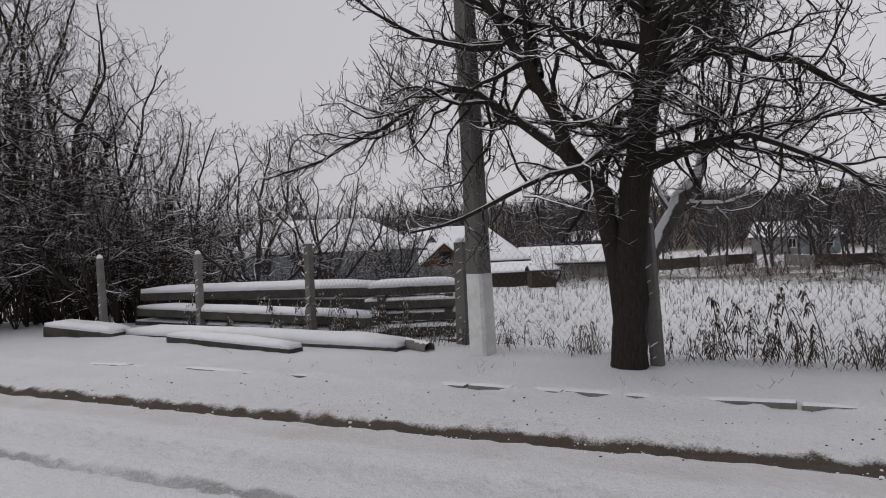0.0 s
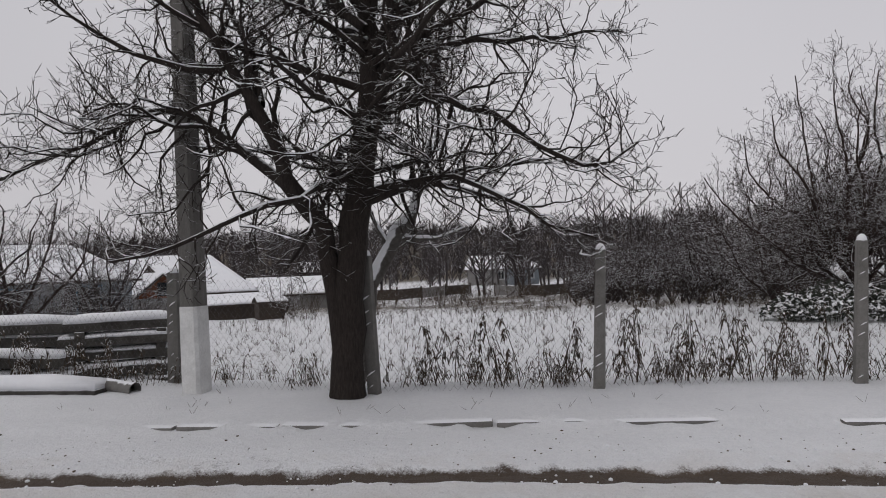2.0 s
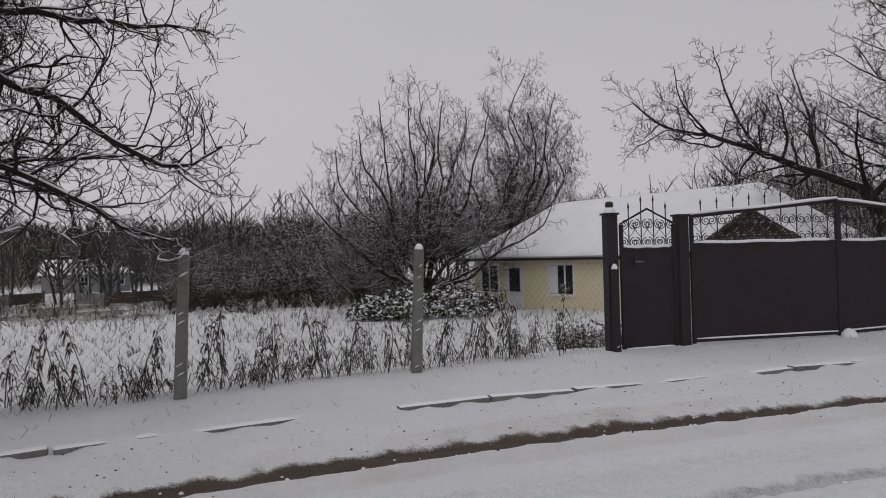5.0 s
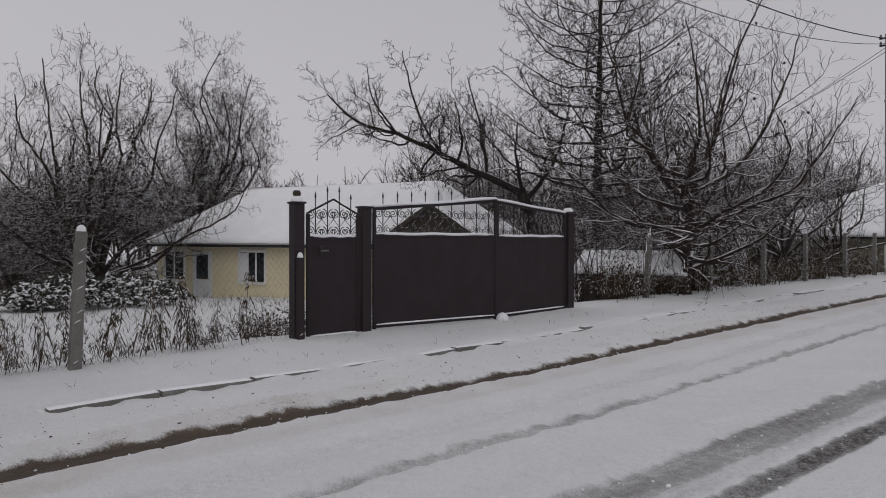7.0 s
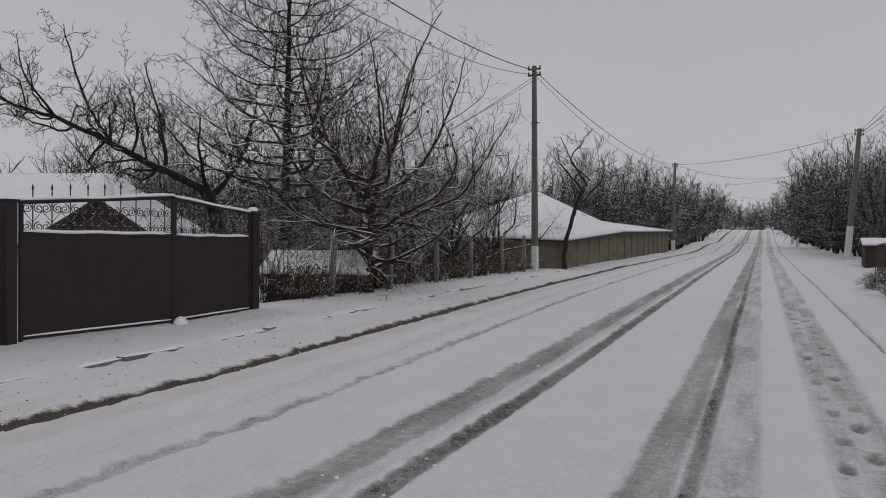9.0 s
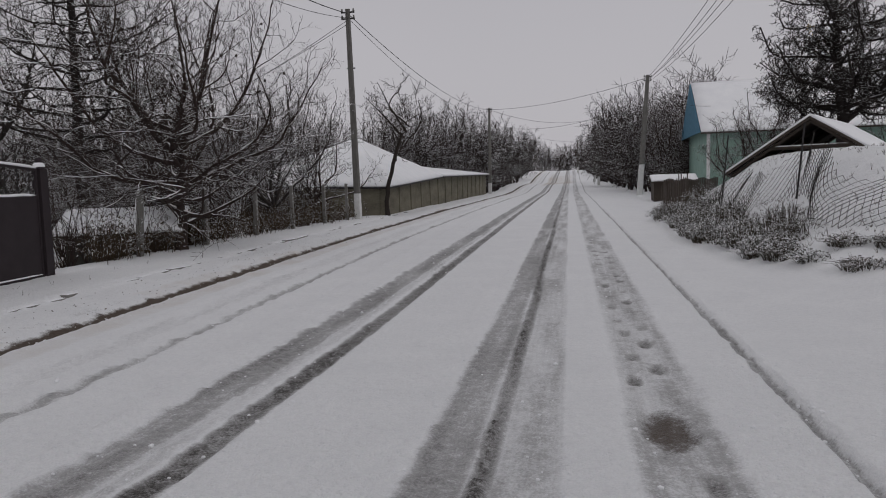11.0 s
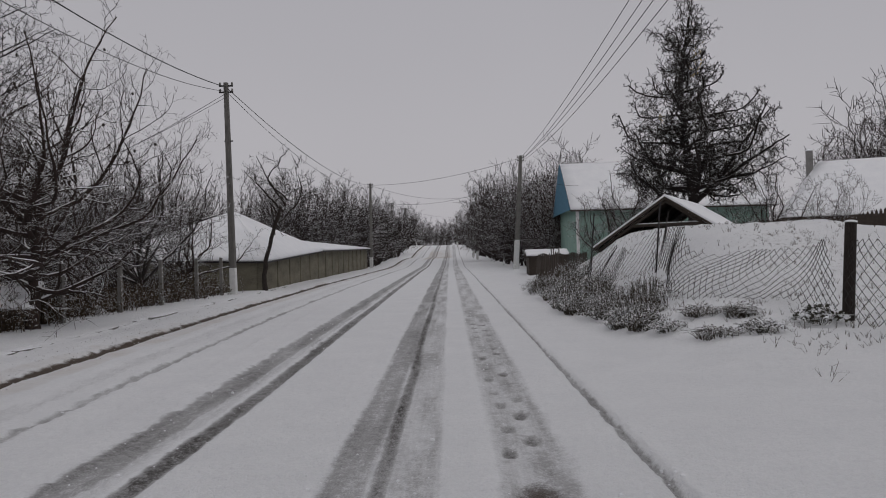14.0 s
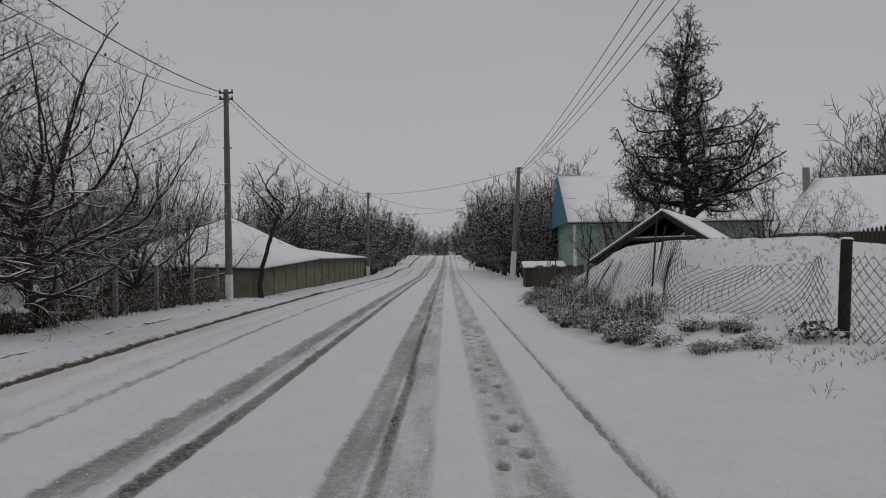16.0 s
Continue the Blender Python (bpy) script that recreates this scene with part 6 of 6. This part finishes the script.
# field fence far off: board fence pieces on posts
ff = thing("far_field_fence", pose(0, 0, 0), "low grey board fence across the far side of the field", "fence")
for k in range(24):
    a0, a1 = 120 - 2.0 * k, 118.1 - 2.0 * k
    p0, p1 = Vector(at(a0, 58 + 4 * math.sin(k))), Vector(at(a1, 58 + 4 * math.sin(k + 1)))
    L = (p1 - p0).length
    ang = math.degrees(math.atan2(p1.y - p0.y, p1.x - p0.x))
    if k % 5 != 3:
        boxed("board_panel", (0, L, -0.03, 0.03, 0.15, 0.95), M_wood if k % 3 else M_plaster, ff, "", 0.0, pose(*p0, 0, 0, ang))
    boxed("post", (-0.06, 0.06, -0.06, 0.06, -0.3, 1.15), M_wood, ff, "", 0.0, pose(*p0, 0, 0, ang))


# ---- shrubs ----
def shrub(name, x, y, r, h, n, label, mat, seed, size=0.05, twigs=60):
    rg = np.random.default_rng(seed)
    z = ground_z(x, y)
    s = thing(name, pose(x, y, z), label, "shrub")
    t_ = Tubes()
    fine = 0.5 if twigs < 20 else 1.0
    core = 0.8 if twigs > 150 else 0.4
    for k in range(twigs):
        a, q = rg.uniform(0, 6.28), r * math.sqrt(rg.random())
        top = (q * math.cos(a), q * math.sin(a), h * (1 - 0.6 * (q / r) ** 2) * rg.uniform(0.6, 1.1))
        t_.add([(core * top[0], core * top[1], -0.05), (top[0] * (core + 1) / 2 + rg.normal(0, 0.04), top[1] * (core + 1) / 2 + rg.normal(0, 0.04), top[2] * 0.7), (top[0] + rg.normal(0, 0.09), top[1] + rg.normal(0, 0.09), top[2] * rg.uniform(0.6, 1.0))], [0.007 * fine, 0.005 * fine, 0.003 * fine], 3)
    tagged(link("twig_tangle", t_.mesh("twig_tangle"), mat, s), kind="stuff")
    if n:
        vs, fs = [], []
        for k in range(n):
            a, q = rg.uniform(0, 6.28), r * math.sqrt(rg.random())
            lim = h * (1 - 0.75 * (q / r) ** 2)
            p = np.array((q * math.cos(a), q * math.sin(a), lim * rg.uniform(0.35, 1.0)))
            u_ = unit(rg.normal(0, 1, 3) * (1, 1, 0.5)) * size * rg.uniform(0.6, 1.4)
            w_ = unit(np.cross(u_, rg.normal(0, 1, 3))) * size * 0.55
            i = len(vs)
            vs += [p - u_, p + w_, p + u_, p - w_]
            fs.append((i, i + 1, i + 2, i + 3))
        me = bpy.data.meshes.new("foliage")
        me.from_pydata([tuple(q) for q in vs], [], fs)
        tagged(link("foliage", me, mat, s), kind="stuff")
    return s


for k, (az, d, r, h) in enumerate(((77.3, 25.0, 1.5, 1.25), (73.8, 25.4, 1.6, 1.2), (79.9, 25, 1.0, 0.9), (71.5, 27.5, 1.0, 0.8))):
    x, y, _ = at(az, d)
    shrub("evergreen_shrub", x, y, r, h, 1500, "low dark evergreen shrub loaded with snow", M_evergreen, 100 + k, 0.085)
sr = random.Random(3)
for k in range(44):
    y = 11.4 + 0.34 * k + sr.uniform(-0.3, 0.3)
    far_ = min(1.0, max(0.0, (y - 12.5) / 4))
    x = 2.95 + abs(sr.gauss(0, 0.75)) + max(0, 13.5 - y) * 0.5
    twiggy = k % 3 != 0
    shrub("bank_shrub", x, y, sr.uniform(0.22, 0.45) + 0.25 * far_, sr.uniform(0.14, 0.30) + sr.uniform(0.10, 0.60) * far_, 170 if twiggy else 420, "snowy dry brush and grass on the bank", M_bankbrush if twiggy else M_shrub, 120 + k, 0.020, 190 if twiggy else 110)
for k in range(17):
    y = 14.2 + 0.85 * k
    x = float(fence_line(y)) - 0.55 - 0.5 * (k % 2)
    shrub("fence_brush", x, y, sr.uniform(0.6, 0.95), sr.uniform(0.75, 1.25), 220, "tangled brown brush behind the fence posts", M_weed, 140 + k, 0.04, 80)
for k in range(5):
    x, y, _ = at(64.8 - 1.2 * k, 11.6 + 0.25 * k)
    shrub("gate_brush", x, y, 0.5, sr.uniform(0.4, 0.7), 60, "arching dry brush beside the gate", M_weed, 150 + k, 0.03, 46)
shrub("dark_bush", 5.9, 11.7, 0.42, 0.30, 260, "dark bush stump under snow by the post", M_shrub, 160, 0.05, 40)
for k in range(3):
    shrub("verge_weed", 4.4 + 0.5 * k, 8.6 + 1.3 * k, 0.28, 0.26, 0, "thin dry weed standing in the snow", M_weed, 170 + k, 0.03, 7)

# ---- netting and posts on the bank ----
def thin_post(x, y, h, lean, r, mat, label, cap=False):
    p = thing("net_post", pose(x, y, ground_z(x, y) - 0.03, 0, lean, 0), label, "post", "posts of the netting")
    t_ = Tubes()
    t_.add([(0, 0, -0.2), (0, 0, h * 0.5), (0, 0, h)], [r, r, r * 0.95], 8)
    link("shaft", t_.mesh("shaft"), mat, p, smooth=True)
    if cap:
        mound_cap("snow_cap", r * 1.1, 0.04, pose(0, 0, h), p)
    return p


NET = [(7.0, 6.0), (6.45, 11.85), (4.95, 17.4), (4.35, 22.5)]
thin_post(6.45, 11.85, 1.62, 3.5, 0.095, M_bark, "thick tarred wooden post with snow on top", True)
thin_post(4.95, 17.4, 1.75, 5, 0.022, M_iron, "thin rusty steel post leaning over")
thin_post(4.35, 22.5, 2.1, 5, 0.022, M_iron, "thin rusty steel post above the bank")
thin_post(7.0, 6.0, 1.5, 0, 0.06, M_wood, "wooden post at the end of the netting")
sags = (lambda f: 0.05, lambda f: 0.05 + 0.50 * math.sin(math.pi * min(1, f * 1.25)) ** 2 * (1 if f < 0.8 else 0.5), lambda f: 0.22 + 0.25 * math.sin(math.pi * f))
for i, ((xa, ya), (xb, yb)) in enumerate(zip(NET[:-1], NET[1:])):
    netting("slack_netting", (xa - 0.05, ya, ground_z(xa, ya) + 0.03), (xb - 0.05, yb, ground_z(xb, yb) + 0.03), 1.32, 0.165, 0.0064, sags[i], "slack rusty diamond netting sagging over the snowy bank", 0.19, 7 + i, (0.0, 1.1, 0.6)[i])

# ---- dark paling fence and sheds by the right-hand trees ----
pf = thing("paling_fence", pose(0, 0, 0), "dark plank fence with snow on top beside the road", "fence")
for k in range(30):
    f = k / 29
    x, y = 4.6 + 3.6 * f, 37.5 + 5.5 * f
    z = ground_z(x, y)
    boxed("paling", (-0.07, 0.07, -0.015, 0.015, -0.2, 1.25 + 0.05 * math.sin(7 * k)), M_wood, pf, "", 0.0, pose(x, y, z, 0, 0, 57))
for k in range(16):
    y = 28.5 + 0.52 * k
    x = 4.3 + 0.02 * math.sin(k)
    boxed("paling", (-0.012, 0.012, -0.07, 0.07, -0.2, 1.1 + 0.12 * math.sin(5 * k)), M_wood, pf, "", 0.0, pose(x, y, ground_z(x, y)))
gable_house("dark_shed", facing(-6.2, 43, 4, 0.45), 2.3, 2.4, 1.15, 0.3, M_wood, "dark plank shed with a layer of snow", "shed", over=0.15, snow=0.12, seed=200)
pk = thing("picket_fence", pose(0, 0, 0), "dark pointed picket fence along the garden", "fence")
for k in range(60):
    a_ = -20.5 - 0.26 * k
    x, y, z = at(a_, 33)
    bm = bmesh.new()
    box(bm, -0.05, 0.05, -0.012, 0.012, -0.4, 1.0)
    r_ = [bm.verts.new(q) for q in ((-0.05, 0, 1.0), (0.05, 0, 1.0), (0, 0, 1.12))]
    bm.faces.new(r_)
    bmesh.ops.transform(bm, matrix=pose(x, y, z, 0, 0, a_), verts=bm.verts)
    part("picket", bm, M_wood, pk)

# ---- snow lumps thrown up by wheels ----
sl = np.random.default_rng(33)
vs, fs = [], []
ico = bmesh.new()
bmesh.ops.create_icosphere(ico, subdivisions=1, radius=1)
iv = np.array([q.co[:] for q in ico.verts])
ico.verts.index_update()
ifs = [[q.index for q in f.verts] for f in ico.faces]
ico.free()
for k in range(2200):
    y = sl.uniform(-9, 24)
    u = sl.choice((0.12, 0.2, -0.15, -0.45, -0.7, 1.55, 1.9, 3.05, 3.45, 3.8, 4.98, 5.78, 6.4, 6.95, 7.42, 7.62)) + sl.normal(0, 0.09)
    x = float(road_edge(y)) + u if u < 2.6 or y < 1 else -6.05 + u
    r = abs(sl.normal(0, 0.006)) + 0.004
    z = ground_z(x, y)
    i = len(vs)
    q = iv * (r * sl.uniform(0.7, 1.4), r * sl.uniform(0.7, 1.4), r * 0.8) + (x, y, z + r * 0.3)
    vs += [tuple(p) for p in q]
    fs += [[i + j for j in f] for f in ifs]
me = bpy.data.meshes.new("snow_crumbs")
me.from_pydata(vs, [], fs)
tagged(link("snow_crumbs", me, M_snow), "small lumps of snow thrown up beside the tracks", "snow lumps", kind="stuff")
vs, fs = [], []
for k in range(800):
    y = sl.uniform(-9, 22)
    x = float(road_edge(y)) + sl.choice((-0.3, -0.6, -0.9, 0.05)) + sl.normal(0, 0.16)
    r = abs(sl.normal(0, 0.004)) + 0.0025
    i = len(vs)
    q = iv * (r * sl.uniform(0.7, 1.6), r * sl.uniform(0.7, 1.6), r * 0.7) + (x, y, ground_z(x, y) + r * 0.2)
    vs += [tuple(p) for p in q]
    fs += [[i + j for j in f] for f in ifs]
me = bpy.data.meshes.new("mud_crumbs")
me.from_pydata(vs, [], fs)
M_mud = surface("mud", (0.035, 0.026, 0.018), (0.12, 0.09, 0.06), 30, 0.95, 0.3, 0.003, None, 90)
tagged(link("mud_crumbs", me, M_mud), "brown clods of mud scattered over the verge snow", "mud clods", kind="stuff")

# ---- dry grass that pierces the snow on the mound and the verges ----
gr = np.random.default_rng(44)
gt = Tubes()
for k in range(1500):
    if k % 3:
        y = gr.uniform(12, 25)
        x = gr.uniform(3.6, 11)
    else:
        y = gr.uniform(10, 14)
        x = gr.uniform(4.4, 7.5)
        if gr.random() < 0.6:
            continue
    z = ground_z(x, y)
    for j in range(3):
        h = gr.uniform(0.03, 0.11)
        gt.add([(x, y, z - 0.02), (x + gr.normal(0, 0.04), y + gr.normal(0, 0.04), z + h)], [0.004, 0.0015], 3)
for k in range(70):
    y = gr.uniform(-9, 14)
    x = float(road_edge(y)) - gr.uniform(1.6, 3.0)
    z = ground_z(x, y)
    for j in range(2):
        gt.add([(x, y, z - 0.02), (x + gr.normal(0, 0.05), y + gr.normal(0, 0.05), z + gr.uniform(0.02, 0.08))], [0.0025, 0.0012], 3)
tagged(link("dry_grass", gt.mesh("dry_grass"), M_weed), "dry grass blades piercing the snow on the mound", "grass", kind="stuff")

# ---- brush and undergrowth ----
def brush_mass(name, spots, label, mat, seed, r=0.016, stems=9):
    """Bare many-stemmed undergrowth. spots: rows of x, y, height."""
    rg = np.random.default_rng(seed)
    t_ = Tubes()
    for x, y, big in spots:
        z = ground_z(x, y)
        for _ in range(stems):
            h = big * rg.uniform(0.45, 1.1)
            lean_ = rg.normal(0, 0.30, 2) * h
            p0, p1 = np.array((x, y, z - 0.05)), np.array((x + 0.45 * lean_[0], y + 0.45 * lean_[1], z + 0.45 * h))
            p2 = np.array((x + lean_[0], y + lean_[1], z + h))
            t_.add([p0, p1, p2], [r * 1.5, r * 1.1, r * 0.5], 3)
            for f in (0.25, 0.5, 0.75):
                q = p1 + (p2 - p1) * f
                e = q + (rg.normal(0, 0.26) * h, rg.normal(0, 0.26) * h, rg.uniform(-0.05, 0.35) * h)
                t_.add([q, (q + e) / 2 + rg.normal(0, 0.03, 3) * h, e], [r * 0.8, r * 0.65, r * 0.4], 3)
    return tagged(link(name, t_.mesh(name), mat), label, "brush", kind="stuff")


hb = np.random.default_rng(55)
right_side = lambda y: float(np.interp(y, (48, 56, 88, 145, 230), (7.2, 6.4, 4.4, 2.2, 1.5)))
spots = []
for k in range(760):
    y = 72 + 170 * hb.random() ** 1.4
    spots.append((-8.3 - 0.01 * (y - 72) - 14 * hb.random() ** 1.6, y, hb.uniform(0.8, 2.8)))
for k in range(760):
    y = 50 + 190 * hb.random() ** 1.5
    spots.append((right_side(y) + 0.6 + 12 * hb.random() ** 1.6, y, hb.uniform(0.8, 2.6) if y > 62 else hb.uniform(0.5, 1.3)))
brush_mass("roadside_brush", spots, "bare brown brush lining the road ahead", M_bark_far, 56, 0.024, 8)
spots = [(-10.6 - 11 * hb.random() ** 1.3, hb.uniform(13.5, 30), hb.uniform(0.9, 2.6)) for k in range(230)]
brush_mass("orchard_undergrowth", spots, "tangled bare undergrowth among the orchard trees", M_bark_brown, 57, 0.0085, 9)
spots = [(*at(hb.uniform(30, 56), hb.uniform(27, 52))[:2], hb.uniform(1.5, 4.2)) for k in range(230)]
brush_mass("yard_undergrowth", spots, "dense bare brush behind the gate and the yard", M_bark_brown, 58, 0.013, 9)
spots = [(*at(hb.uniform(78, 96), hb.uniform(38, 64))[:2], hb.uniform(1.2, 3.6)) for k in range(260)]
brush_mass("field_thicket", spots, "bare brown thicket at the far side of the field", M_bark_far, 59, 0.016, 9)
spots = [(*at(hb.uniform(146, 172), hb.uniform(17, 30))[:2], hb.uniform(1.5, 4.0)) for k in range(230)]
spots += [(*at(hb.uniform(126, 148), hb.uniform(24, 30))[:2], hb.uniform(0.9, 2.2)) for k in range(90)]
brush_mass("garden_thicket", spots, "dense bare brush between the garden trees", M_bark_brown, 60, 0.0095, 9)
